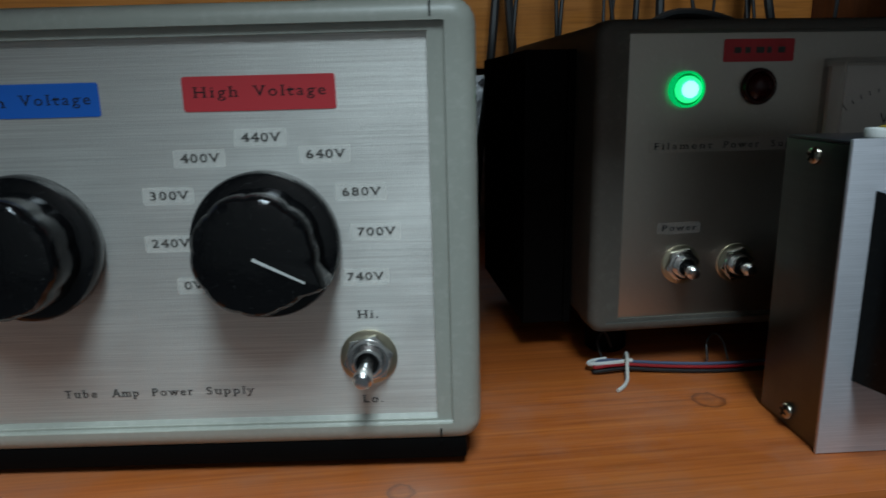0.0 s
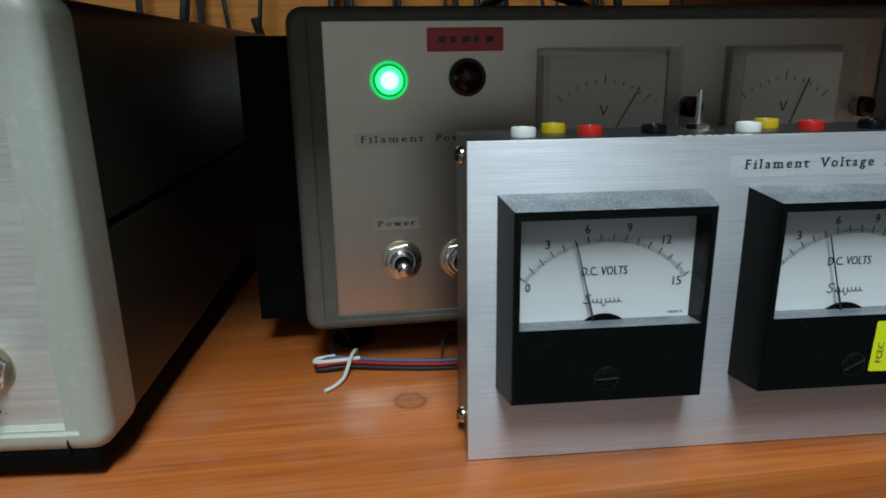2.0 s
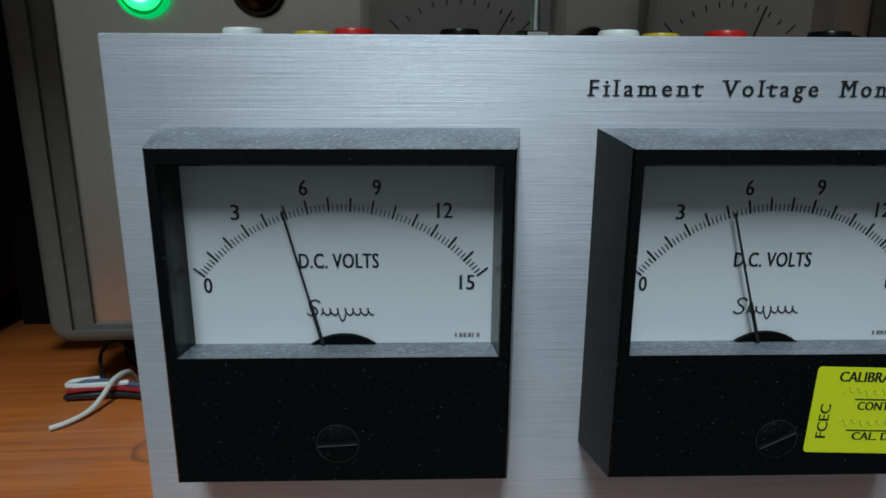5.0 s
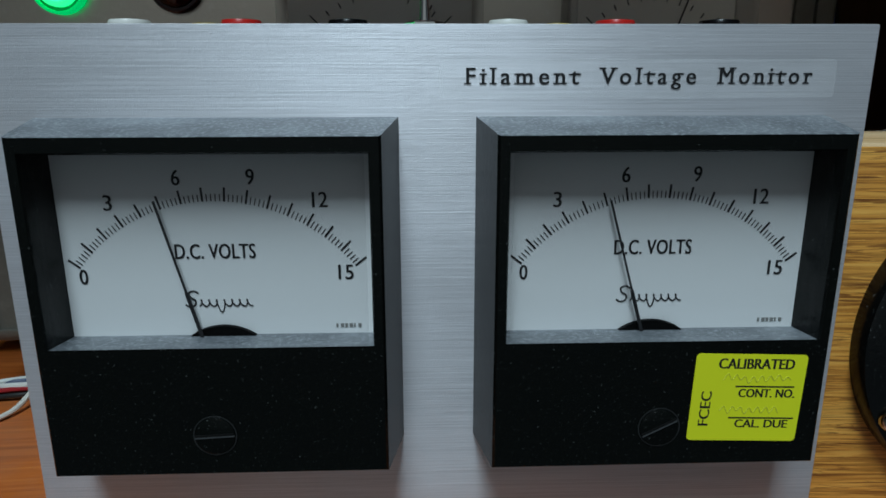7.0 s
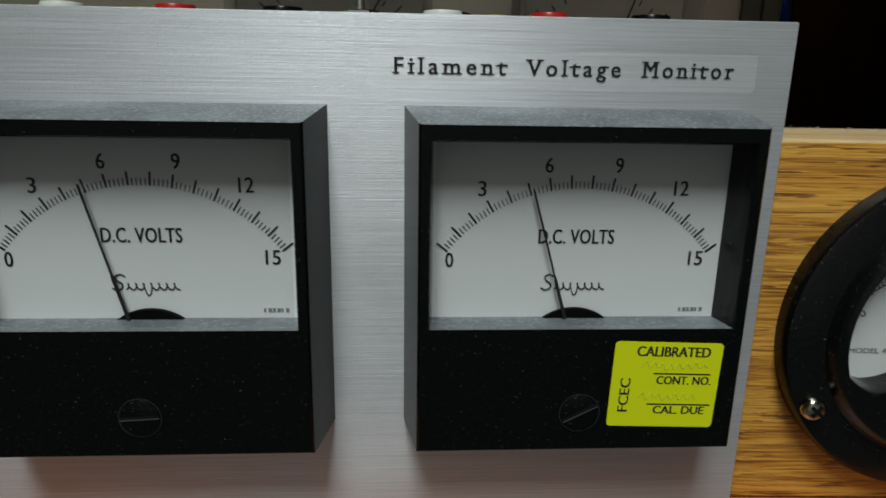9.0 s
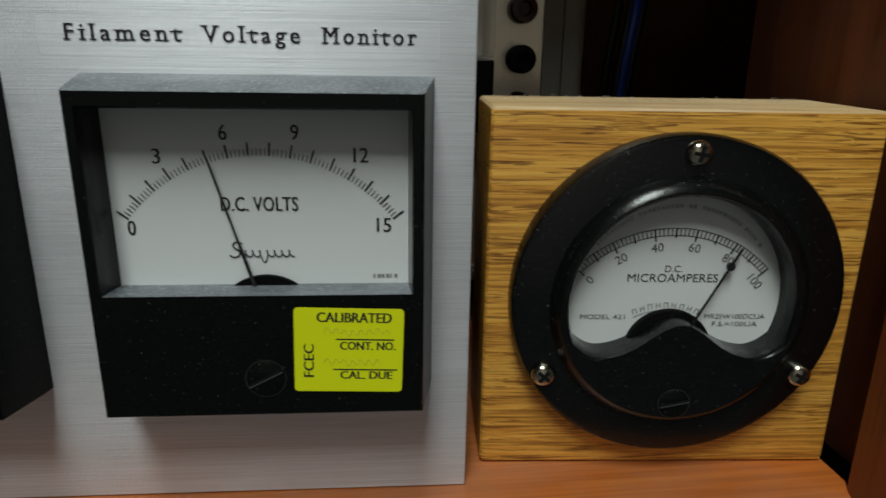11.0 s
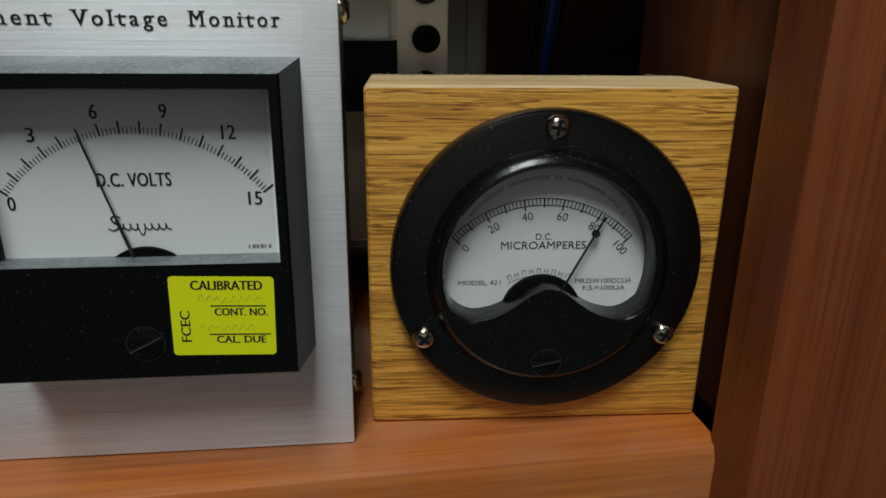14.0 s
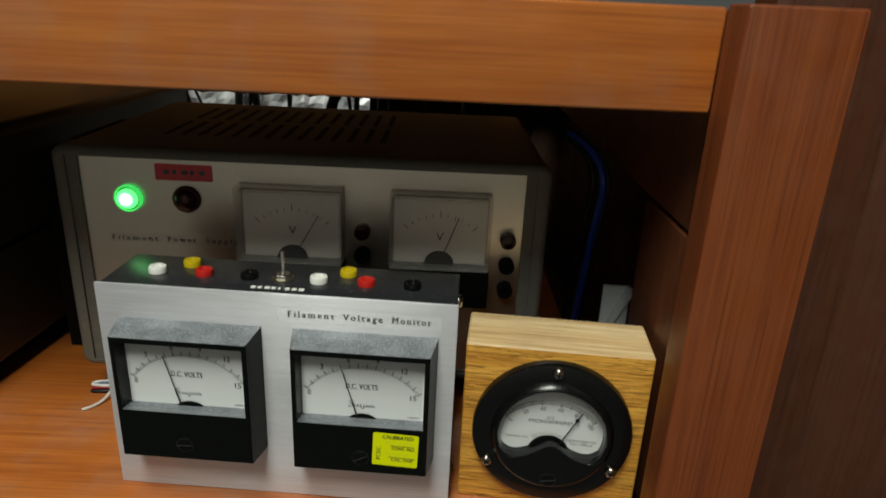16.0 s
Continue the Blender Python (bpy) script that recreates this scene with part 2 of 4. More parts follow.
# added reflector: the south wall alone is white, to throw fill light forward
BOUNCE_WHITE = material("bounce_wall_white", (0.72, 0.71, 0.68), 0.8)
PRINT_GREY = material("fine_grey_print", (0.22, 0.22, 0.21), 0.5)
AGED_DIAL = material("aged_dial", (0.83, 0.79, 0.72), 0.5)
CLEAR_EDGE = material("clear_plastic_edge", (0.46, 0.45, 0.43), 0.08, 0.0, Alpha=0.22)
# other walls and ceiling kept dark grey to hold down the bounced light
LOW_BOUNCE = material("low_bounce_grey", (0.16, 0.165, 0.17), 0.8)
CARPET = dusty(material("grey_carpet", (0.12, 0.12, 0.125), 0.95), (0.12, 0.12, 0.125), (0.2, 0.2, 0.2), 200)

# ---- helpers for meshes; all lengths below are millimetres ----
MM = 0.001


def box(bm, x0, x1, y0, y1, z0, z1, bevel=0.0, seg=2):
    m = Matrix.LocRotScale(((x0 + x1) / 2, (y0 + y1) / 2, (z0 + z1) / 2), None, (abs(x1 - x0), abs(y1 - y0), abs(z1 - z0)))
    vs = bmesh.ops.create_cube(bm, size=1.0, matrix=m)["verts"]
    if bevel:
        es = list({e for v in vs for e in v.link_edges})
        bmesh.ops.bevel(bm, geom=es, offset=bevel, segments=seg, affect="EDGES", profile=0.6)
    return bm


def prism(bm, outline, y0, y1, bevel=0.0, seg=2, back_scale=None):
    """An outline in x and z, extruded from y0 (front) to y1."""
    front = [bm.verts.new((x, y0, z)) for x, z in outline]
    back = [bm.verts.new((x, y1, z)) for x, z in outline]
    n = len(outline)
    f = bm.faces.new(front)
    bm.faces.new(back[::-1])
    for i in range(n):
        bm.faces.new((front[i], back[i], back[(i + 1) % n], front[(i + 1) % n]))
    if bevel:
        bmesh.ops.bevel(bm, geom=list(f.edges), offset=bevel, segments=seg, affect="EDGES", profile=0.6)
    return bm


def lathe(bm, profile, seg=48, axis="y", centre=(0, 0, 0), wave=None, caps=True):
    """Turn a profile of (radius, along) about an axis through centre. wave(angle, radius) reshapes the radius."""
    rings = []
    for r, h in profile:
        ring = []
        for i in range(seg):
            a = 2 * math.pi * i / seg
            rr = wave(a, r) if wave else r
            p = (rr * math.cos(a), rr * math.sin(a))
            q = {"y": (p[0], h, p[1]), "z": (p[0], p[1], h), "x": (h, p[0], p[1])}[axis]
            ring.append(bm.verts.new(tuple(c + k for c, k in zip(centre, q))))
        rings.append(ring)
    for a, b in zip(rings, rings[1:]):
        for i in range(seg):
            bm.faces.new((a[i], a[(i + 1) % seg], b[(i + 1) % seg], b[i]))
    if caps:
        for ring in (rings[0], rings[-1]):
            bm.faces.new(ring)
    return bm


def tube(bm, pts, r, seg=8):
    """A round wire through points, smoothed."""
    P = [Vector(p) for p in pts]
    path = []
    for i in range(len(P) - 1):
        a, b, c, d = P[max(i - 1, 0)], P[i], P[i + 1], P[min(i + 2, len(P) - 1)]
        for k in range(6):
            u = k / 6
            path.append(0.5 * ((2 * b) + (c - a) * u + (2 * a - 5 * b + 4 * c - d) * u * u + (3 * b - a - 3 * c + d) * u ** 3))
    path.append(P[-1])
    rings = []
    up = Vector((0.3, 0.5, 0.8)).normalized()
    for i, p in enumerate(path):
        w = (path[min(i + 1, len(path) - 1)] - path[max(i - 1, 0)]).normalized()
        s = w.cross(up)
        if s.length < 1e-4:
            s = w.cross(Vector((1, 0, 0)))
        s.normalize()
        n = s.cross(w)
        rings.append([bm.verts.new(p + r * (math.cos(2 * math.pi * k / seg) * s + math.sin(2 * math.pi * k / seg) * n)) for k in range(seg)])
    for a, b in zip(rings, rings[1:]):
        for k in range(seg):
            bm.faces.new((a[k], a[(k + 1) % seg], b[(k + 1) % seg], b[k]))
    bm.faces.new(rings[0]), bm.faces.new(rings[-1])
    return bm


def part(name, bm, mat, parent=None, label="", smooth=True, angle=35):
    bmesh.ops.recalc_face_normals(bm, faces=bm.faces)
    bmesh.ops.scale(bm, vec=(MM, MM, MM), verts=bm.verts)
    for f in bm.faces:
        f.smooth = smooth
    for e in bm.edges:
        if len(e.link_faces) == 2 and e.calc_face_angle(0) > radians(angle):
            e.smooth = False
    me = bpy.data.meshes.new(name)
    bm.to_mesh(me)
    bm.free()
    me.materials.append(mat)
    ob = new(name, me)
    ob.parent = parent
    if label:
        tagged(ob, label)
    return ob


def thing(name, m, label, category, group="", kind=""):
    ob = new(name)
    ob.empty_display_size = 0.01
    ob.matrix_world = m
    return tagged(ob, label, category, group, kind)


def at(x, y, z, rz=0.0, rx=0.0, ry=0.0):
    return pose(x * MM, y * MM, z * MM, rx, ry, rz)


def lettering(name, words, x, y, z, height, mat, parent, width=None, align="CENTER", spin=0.0, spacing=1.0, bold=0.0, shear=0.0, up=False, wordspace=1.0, serif=False):
    """Words on a face that looks along -y; height is that of the capitals; width squeezes them to fit.
    serif sets a small slab on the foot and head of each straight stem."""
    cu = bpy.data.curves.new(name, "FONT")
    cu.body, cu.size, cu.align_x, cu.align_y = words, height / 0.69, align, "CENTER"
    cu.space_character, cu.space_word, cu.shear, cu.resolution_u = spacing, wordspace, shear, 3
    tmp = new(name + "_curve", cu)
    me = bpy.data.meshes.new_from_object(tmp)
    bpy.data.objects.remove(tmp)
    bpy.data.curves.remove(cu)
    bm = bmesh.new()
    bm.from_mesh(me)
    bpy.data.meshes.remove(me)
    xs = [v.co.x for v in bm.verts]
    if width and xs:
        k = width / (max(xs) - min(xs))
        for v in bm.verts:
            v.co.x *= k
    slabs = []
    if serif:
        for e in bm.edges:
            p, q = e.verts[0].co, e.verts[1].co
            if len(e.link_faces) == 1 and abs(p.y - q.y) < 0.004 * height and 0.05 * height < abs(p.x - q.x) < 0.32 * height:
                f = e.link_faces[0].calc_center_median()
                slabs.append((min(p.x, q.x), max(p.x, q.x), p.y, 1 if f.y > p.y else -1))
    if bold:
        extra = bmesh.ops.duplicate(bm, geom=bm.verts[:] + bm.edges[:] + bm.faces[:])["geom"]
        bmesh.ops.translate(bm, vec=(bold, 0, 0.003), verts=[g for g in extra if isinstance(g, bmesh.types.BMVert)])
    for x0, x1, zz, sgn in slabs:
        g, h = 0.13 * height, 0.085 * height
        vs = [bm.verts.new(p) for p in ((x0 - g, zz, 0.006), (x1 + g + bold, zz, 0.006), (x1 + g + bold, zz + sgn * h, 0.006), (x0 - g, zz + sgn * h, 0.006))]
        bm.faces.new(vs)
    me = bpy.data.meshes.new(name)
    bm.to_mesh(me)
    bm.free()
    turn = Matrix.Rotation(radians(0 if up else 90), 4, "X") @ Matrix.Rotation(radians(spin), 4, "Z")
    me.transform(Matrix.Diagonal((MM, MM, MM, 1)) @ Matrix.Translation((x, y, z)) @ turn)
    me.materials.append(mat)
    ob = new(name, me)
    ob.parent = parent
    return ob


def tape(bm, x0, x1, z0, z1, y, t=0.12, r=0.8):
    """A thin label with rounded corners, on a face that looks along -y."""
    pts = []
    for cx, cz, a0 in ((x1 - r, z1 - r, 0), (x0 + r, z1 - r, 90), (x0 + r, z0 + r, 180), (x1 - r, z0 + r, 270)):
        for k in range(5):
            a = radians(a0 + 22.5 * k)
            pts.append((cx + r * math.cos(a), cz + r * math.sin(a)))
    return prism(bm, pts, y - t, y - 0.03)


def frame_ring(bm, x0, x1, z0, z1, w, y0, y1, bevel=0.0):
    """A rectangular frame, w = widths (left, right, bottom, top), from y0 (front) to y1."""
    l, r, b, t = w
    outer = [(x0, z0), (x1, z0), (x1, z1), (x0, z1)]
    inner = [(x0 + l, z0 + b), (x1 - r, z0 + b), (x1 - r, z1 - t), (x0 + l, z1 - t)]
    vs = {}
    for key, pts in (("o", outer), ("i", inner)):
        for yy in (y0, y1):
            vs[key, yy] = [bm.verts.new((x, yy, z)) for x, z in pts]
    for k in range(4):
        j = (k + 1) % 4
        bm.faces.new((vs["o", y0][k], vs["o", y0][j], vs["i", y0][j], vs["i", y0][k]))
        bm.faces.new((vs["o", y1][k], vs["o", y1][j], vs["i", y1][j], vs["i", y1][k]))
        bm.faces.new((vs["o", y0][k], vs["o", y0][j], vs["o", y1][j], vs["o", y1][k]))
        bm.faces.new((vs["i", y0][k], vs["i", y0][j], vs["i", y1][j], vs["i", y1][k]))
    if bevel:
        bmesh.ops.recalc_face_normals(bm, faces=bm.faces)
        es = [e for e in bm.edges if all(abs(v.co.y - y0) < 1e-6 for v in e.verts) and (e.verts[0] in vs["o", y0]) == (e.verts[1] in vs["o", y0])]
        es += [e for e in bm.edges if e.verts[0] in vs["o", y0] + vs["o", y1] and e.verts[1] in vs["o", y0] + vs["o", y1] and abs(e.verts[0].co.y - e.verts[1].co.y) > 1e-6]
        bmesh.ops.bevel(bm, geom=es, offset=bevel, segments=4, affect="EDGES", profile=0.5)
    return bm


BM = bmesh.new


# ---- an added room round the shelf; its wall tones set how much light bounces ----
def slab(name, x0, x1, y0, y1, z0, z1, mat, label, category):
    ob = part(name, box(BM(), x0, x1, y0, y1, z0, z1), mat, None, "", False)
    return tagged(ob, label, category, kind="structure")


slab("floor", -2000, 2000, -2600, 900, -820, -800, CARPET, "grey carpeted floor of the room", "floor")
slab("ceiling", -2000, 2000, -2600, 900, 1700, 1720, LOW_BOUNCE, "dark grey ceiling added with little bounce", "ceiling")
slab("bounce_wall_south", -2000, 2000, -2620, -2600, -800, 1700, BOUNCE_WHITE, "white wall added to bounce light onto the shelf", "wall")
slab("wall_north", -2000, 2000, 900, 920, -800, 1700, LOW_BOUNCE, "dark grey wall added behind the shelves", "wall")
slab("wall_west", -2020, -2000, -2600, 900, -800, 1700, LOW_BOUNCE, "dark grey wall added with little bounce", "wall")
slab("wall_east", 2000, 2020, -2600, 900, -800, 1700, LOW_BOUNCE, "dark grey wall added with little bounce", "wall")

# ---- the shelf unit ----
FUR = at(231.8, -7, 0, 3.05)
unit = thing("shelf_unit", FUR, "reddish brown stained wooden shelf unit with square posts", "shelf")
board = BM()
prof = [(0, -25), (0, -4.5), (1.2, -1.6), (4.5, 0), (430, 0), (430, -28), (3, -28)]
a = [board.verts.new((-900, y, z)) for y, z in prof]
b = [board.verts.new((0, y, z)) for y, z in prof]
board.faces.new(a), board.faces.new(b[::-1])
for i in range(len(prof)):
    j = (i + 1) % len(prof)
    board.faces.new((a[i], b[i], b[j], a[j]))
part("shelf_board", board, SHELF, unit)
part("front_rail", box(BM(), -900, -0.3, 4, 26, 180, 214.8, 1.6, 3), SHELF, unit)
part("upper_board", box(BM(), -900, 3, 26.2, 302, 189, 209), PANEL_SHADED, unit)
part("post", box(BM(), -0.8, 37, -13, 3.5, -800, 216, 1.4, 3), POST, unit)
part("side_panel", box(BM(), 6, 32, 3.7, 430, 131.5, 214, 0.8), PANEL_SHADED, unit)
part("side_panel", box(BM(), 5, 24, 3.7, 74, 0.2, 129.5, 0.8), PANEL_SHADED, unit)
# dark board in place of the shaded opening behind the short panel
part("shade_liner", box(BM(), 24.2, 32, 3.7, 430, -28, 131.2), DEEP_SHADE_WOOD, unit)
part("side_panel", box(BM(), 4, 32, 3.7, 430, -800, -28.4, 0.8), PANEL_SHADED, unit)
part("back_board", box(BM(), -900, 5.8, 392, 404, 131, 420, 1.0), BACKWOOD, unit, "paler golden wooden board across the back")
part("back_panel", box(BM(), -900, 32, 430.2, 440, -28, 420), DEEP_SHADE_WOOD, unit, "wooden back panel coloured for deep shade")
nb = thing("wooden_cabinet", FUR @ at(40, 60, -800), "dark brown wooden cabinet beside the shelf unit", "cabinet")
part("front_stile", box(BM(), 0, 58, -2, 20, 0, 1300, 1.5), CABINET, nb)
part("panel", box(BM(), 58.2, 420, 0.5, 20, 0, 1300, 1.0), CABINET, nb)


# ---- small fittings ----
def turn_verts(bm, verts, m):
    bmesh.ops.transform(bm, matrix=m, verts=verts)


def pan_screw(name, parent, x, y, z, r, facing, mat=NICKEL, cross=20):
    """A domed screw head with a cross recess; facing is '-y', 'x' or '-x'."""
    bm = BM()
    lathe(bm, [(r, 0), (r, -0.7), (r * 0.93, -1.2), (r * 0.75, -1.7), (r * 0.4, -2.0), (r * 0.05, -2.05)], 28)
    spin = {"-y": 0, "x": 90, "-x": -90}[facing]
    head = part(name, bm, mat, parent)
    head.matrix_local = at(x, y, z, spin)
    rec = BM()
    box(rec, -r * 0.6, r * 0.6, -2.12, -1.2, -r * 0.15, r * 0.15)
    box(rec, -r * 0.15, r * 0.15, -2.13, -1.2, -r * 0.6, r * 0.6)
    turn_verts(rec, rec.verts[:], Matrix.Rotation(radians(cross), 4, "Y"))
    part("cross_recess", rec, GROOVE, head)
    return head


def adjust_screw(parent, x, y, z, r, angle):
    """A flush plastic zero screw: a sunk ring, a slightly domed head and a slot; grey on ring and lower lip paints
    caught light.
    """
    head = part("zero_screw", lathe(BM(), [(r * 1.08, 0.3), (r * 1.08, -0.10), (r * 1.02, -0.14), (r, -0.02), (r * 0.97, -0.30), (r * 0.9, -0.42), (r * 0.1, -0.48)], 40), BLACK, parent)
    head.matrix_local = at(x, y, z)
    lip = lathe(BM(), [(r * 1.0, -0.10), (r * 1.0, -0.16), (r * 1.05, -0.17), (r * 1.05, -0.10)], 40)
    part("ring", lip, RING_GLINT, head)
    turn = Matrix.Rotation(radians(-angle), 4, "Y")
    bm = box(BM(), -r * 0.93, r * 0.93, -0.56, -0.2, 0.0, 0.42)
    turn_verts(bm, bm.verts[:], turn)
    part("slot", bm, GROOVE, head)
    bm = box(BM(), -r * 0.95, r * 0.95, -0.62, -0.2, -0.2, 0.0)
    turn_verts(bm, bm.verts[:], turn)
    part("slot_glint", bm, SLOT_GLINT, head)


def toggle(parent, x, y, z, tilt, length=12.5, size=1.0, side=0.0):
    """A bat-handle toggle switch: washer, hexagon nut with a round shoulder, threaded bush with a dark well, and lever."""
    sw = part("toggle_switch", lathe(BM(), [(6.4 * size, 0.0), (6.4 * size, -0.6), (6.1 * size, -0.8), (4 * size, -0.8)], 32), STEEL, parent)
    sw.matrix_local = at(x, y, z)
    hexa = [(5.7 * size * math.cos(radians(60 * k + 12)), 5.7 * size * math.sin(radians(60 * k + 12))) for k in range(6)]
    nut = prism(BM(), hexa, -2.7, -0.8, 0.5)
    lathe(nut, [(4.9 * size, -2.6), (4.7 * size, -3.1), (4.3 * size, -3.3), (3.7 * size, -3.2), (3.6 * size, -2.9)], 40)
    part("nut", nut, CHROME, sw)
    prof = []
    for k in range(6):
        prof += [(3.5 * size, -3.0 - 0.42 * k), (3.2 * size, -3.2 - 0.42 * k)]
    part("bush", lathe(BM(), prof + [(3.1 * size, -5.6), (2.6 * size, -5.7), (2.5 * size, -4.2)], 32), CHROME, sw)
    part("well", lathe(BM(), [(2.55 * size, -4.1), (2.55 * size, -4.5), (0.4, -4.6)], 24), GROOVE, sw)
    k = 1.2 * size
    bm = lathe(BM(), [(1.15 * k, -4.3), (1.15 * k, -7), (1.5 * k, -length + 2.6), (1.8 * k, -length), (1.75 * k, -length - 1.0), (1.25 * k, -length - 1.9), (0.3, -length - 2.2)], 24)
    turn_verts(bm, bm.verts[:], Matrix.Translation((0, -4.5, 0)) @ Matrix.Rotation(radians(side), 4, "Z") @ Matrix.Rotation(radians(tilt), 4, "X") @ Matrix.Translation((0, 4.5, 0)))
    part("lever", bm, LEVER, sw)
    return sw


# ---- the grey power supply with the large knobs ----
psu = thing("power_supply", at(-106, 2, 0, -3.0, 0, -0.4), "light grey bench power supply with brushed front and black knobs", "power supply")
W1, H0, H1 = 280, 9, 139.5


def rounded(x0, x1, z0, z1, r, corners):
    pts = []
    for (cx, cz, a0), rr in zip(((x1, z1, 0), (x0, z1, 90), (x0, z0, 180), (x1, z0, 270)), corners):
        sx, sz = (-1 if cx == x1 else 1), (-1 if cz == z1 else 1)
        for k in range(6 if rr else 1):
            q = radians(a0 + 18 * k)
            pts.append((cx + sx * rr + rr * math.cos(q), cz + sz * rr + rr * math.sin(q)) if rr else (cx, cz))
    return pts


def bezel(bm, x0, x1, z0, z1, hole, r, corner, depth):
    """A moulded front frame with a generously rounded outer edge and rounded corners round a square hole."""
    rings = [(depth, rounded(x0, x1, z0, z1, 0, (corner,) * 4))]
    for k in range(8):
        a = radians(90 * k / 7)
        i = r * (1 - math.cos(a))
        rings.append((r * (1 - math.sin(a)), rounded(x0 + i, x1 - i, z0 + i, z1 - i, 0, (max(corner - i, 0.4),) * 4)))
    l, rt, b, t = hole
    inner = rounded(x0 + l, x1 - rt, z0 + b, z1 - t, 0, (0.5,) * 4)
    rings += [(0.0, inner), (depth, inner)]
    vs = [[bm.verts.new((x, y, z)) for x, z in pts] for y, pts in rings]
    for p, q in zip(vs, vs[1:] + vs[:1]):
        for k in range(len(p)):
            bm.faces.new((p[k], p[(k + 1) % len(p)], q[(k + 1) % len(p)], q[k]))
    return bm


part("bezel", bezel(BM(), -W1, -0.7, H0, H1, (7.5, 8.7, 6.6, 6.2), 5.2, 7.0, 19), CASE, psu, "", True, 50)
ledge = BM()
slope = [(0.3, H0 + 5.4), (3.15, H0 + 9.0), (6.0, H0 + 9.0), (6.0, H0 + 5.4)]
a = [ledge.verts.new((-W1 + 7.6, y, z)) for y, z in slope]
b = [ledge.verts.new((-9.5, y, z)) for y, z in slope]
ledge.faces.new(a), ledge.faces.new(b[::-1])
for i in range(4):
    ledge.faces.new((a[i], b[i], b[(i + 1) % 4], a[(i + 1) % 4]))
part("bottom_ledge", ledge, CASE, psu, "sloping ledge under the front panel")
part("inner_ledge", frame_ring(BM(), -W1 + 7.4, -9.3, H0 + 6.5, H1 - 6.1, (6.3, 4.8, 1.2, 2.6), 1.6, 14, 0.0), CASE, psu)
# black block in the gap under the case, in place of its shadow
part("base", box(BM(), -W1 + 5, -5, 1.0, 320, 3.0, H0 + 1.5, 2.0, 2), MATTBLACK, psu, "black block for the shade under the case")
part("front_panel", box(BM(), -W1 + 13, -13, 3.2, 5, H0 + 6, H1 - 8.5), ALU_WARM, psu, "brushed aluminium front panel")
part("top_cover", prism(BM(), rounded(-W1 + 0.6, -0.6, 75.6, H1 - 0.5, 0, (7, 7, 0, 0)), 19.4, 332), COVER_SHADED, psu).matrix_local = at(0, 0, 0, 2.0)
part("bottom_cover", prism(BM(), rounded(-W1 + 0.6, -0.6, H0 + 0.4, 72.6, 0, (0, 0, 7, 7)), 19.4, 332), COVER_SHADED, psu).matrix_local = at(0, 0, 0, 2.0)
part("slot_liner", box(BM(), -W1 + 3, -2.4, 22, 330, 72, 76), GROOVE, psu).matrix_local = at(0, 0, 0, 2.0)
part("slot_end", box(BM(), -9, -0.62, 19.5, 22, 72.5, 75.7), COVER_SHADED, psu).matrix_local = at(0, 0, 0, 2.0)
part("corner_seam", box(BM(), -13.4, -12.9, -0.25, 1.0, H1 - 5.2, H1 - 0.8), GROOVE, psu)
part("corner_seam", box(BM(), -13.4, -12.9, -0.25, 1.0, H0 + 0.8, H0 + 5.2), GROOVE, psu)
for fx in (-22, -W1 + 22):
    for fy in (36, 300):
        part("foot", lathe(BM(), [(9, -0.007 * fx), (10, 1 - 0.007 * fx), (11, 9.6)], 24, "z", (fx, fy, 0)), MATTBLACK, psu, "black rubber foot")


def knob(parent, x, z, angle):
    """A bakelite pointer knob: a round skirt and a fluted grip with a white index line."""
    k = part("knob", lathe(BM(), [(20.4, 0), (21.1, -1), (21.2, -5.2), (20.7, -6.3), (19.0, -7.0), (10, -7.2)], 72), BAKELITE, parent, "black bakelite knob with white index line")
    k.matrix_local = at(x, 3.1, z)
    a0 = radians(angle)

    def wave(q, r):
        d = math.atan2(math.sin(q - a0), math.cos(q - a0))
        flute = 0.045 * abs(math.cos(4.5 * (q - a0 + math.pi))) ** 0.5
        nose = 4.6 * max(0.0, 1 - abs(d) / 0.30) ** 1.25
        return r * (0.97 + flute) + (nose if r > 12 else nose * 0.4 if r > 8 else 0)
    part("grip", lathe(BM(), [(17.0, -6.8), (16.8, -15.5), (16.4, -18.2), (15.3, -19.4), (13.0, -19.9), (2, -20.0)], 108, wave=wave), BAKELITE, k)
    bm = prism(BM(), [(0.4, -0.42), (15.4, -0.22), (15.4, 0.22), (0.4, 0.42)], -20.2, -19.6)
    prism(bm, [(15.4, -0.2), (20.6, -0.2), (20.6, 0.2), (15.4, 0.2)], -17.6, -7.0)
    turn_verts(bm, bm.verts[:], Matrix.Rotation(-a0, 4, "Y"))
    part("index_line", bm, WHITE_CAP, k, "white index line")
    return k


LEAN = 0.007


def lift(x, z):
    """Height on the front panel of a fitting that hangs level although the case leans a little."""
    return z - LEAN * x


knob(psu, -61.6, lift(-61.6, 72.9), -27)
knob(psu, -129.9, lift(-129.9, 73.1), 165)
toggle(psu, -34.4, 3.1, lift(-34.4, 36.8), 10, 13.5, 1.35, -4)
TYPE = dict(serif=True, bold=0.08)
for name, x0, x1, z0, z1, m, words in (("red_label", -81.8, -39.6, 110.4, 119.9, RED_TAPE, "red label tape with black lettering"), ("blue_label", -146, -104.8, 109.4, 118.6, BLUE_TAPE, "blue label tape with black lettering")):
    k = -LEAN * (x0 + x1) / 2
    part(name, tape(BM(), x0, x1, z0 + k, z1 + k, 3.15), m, psu, words)
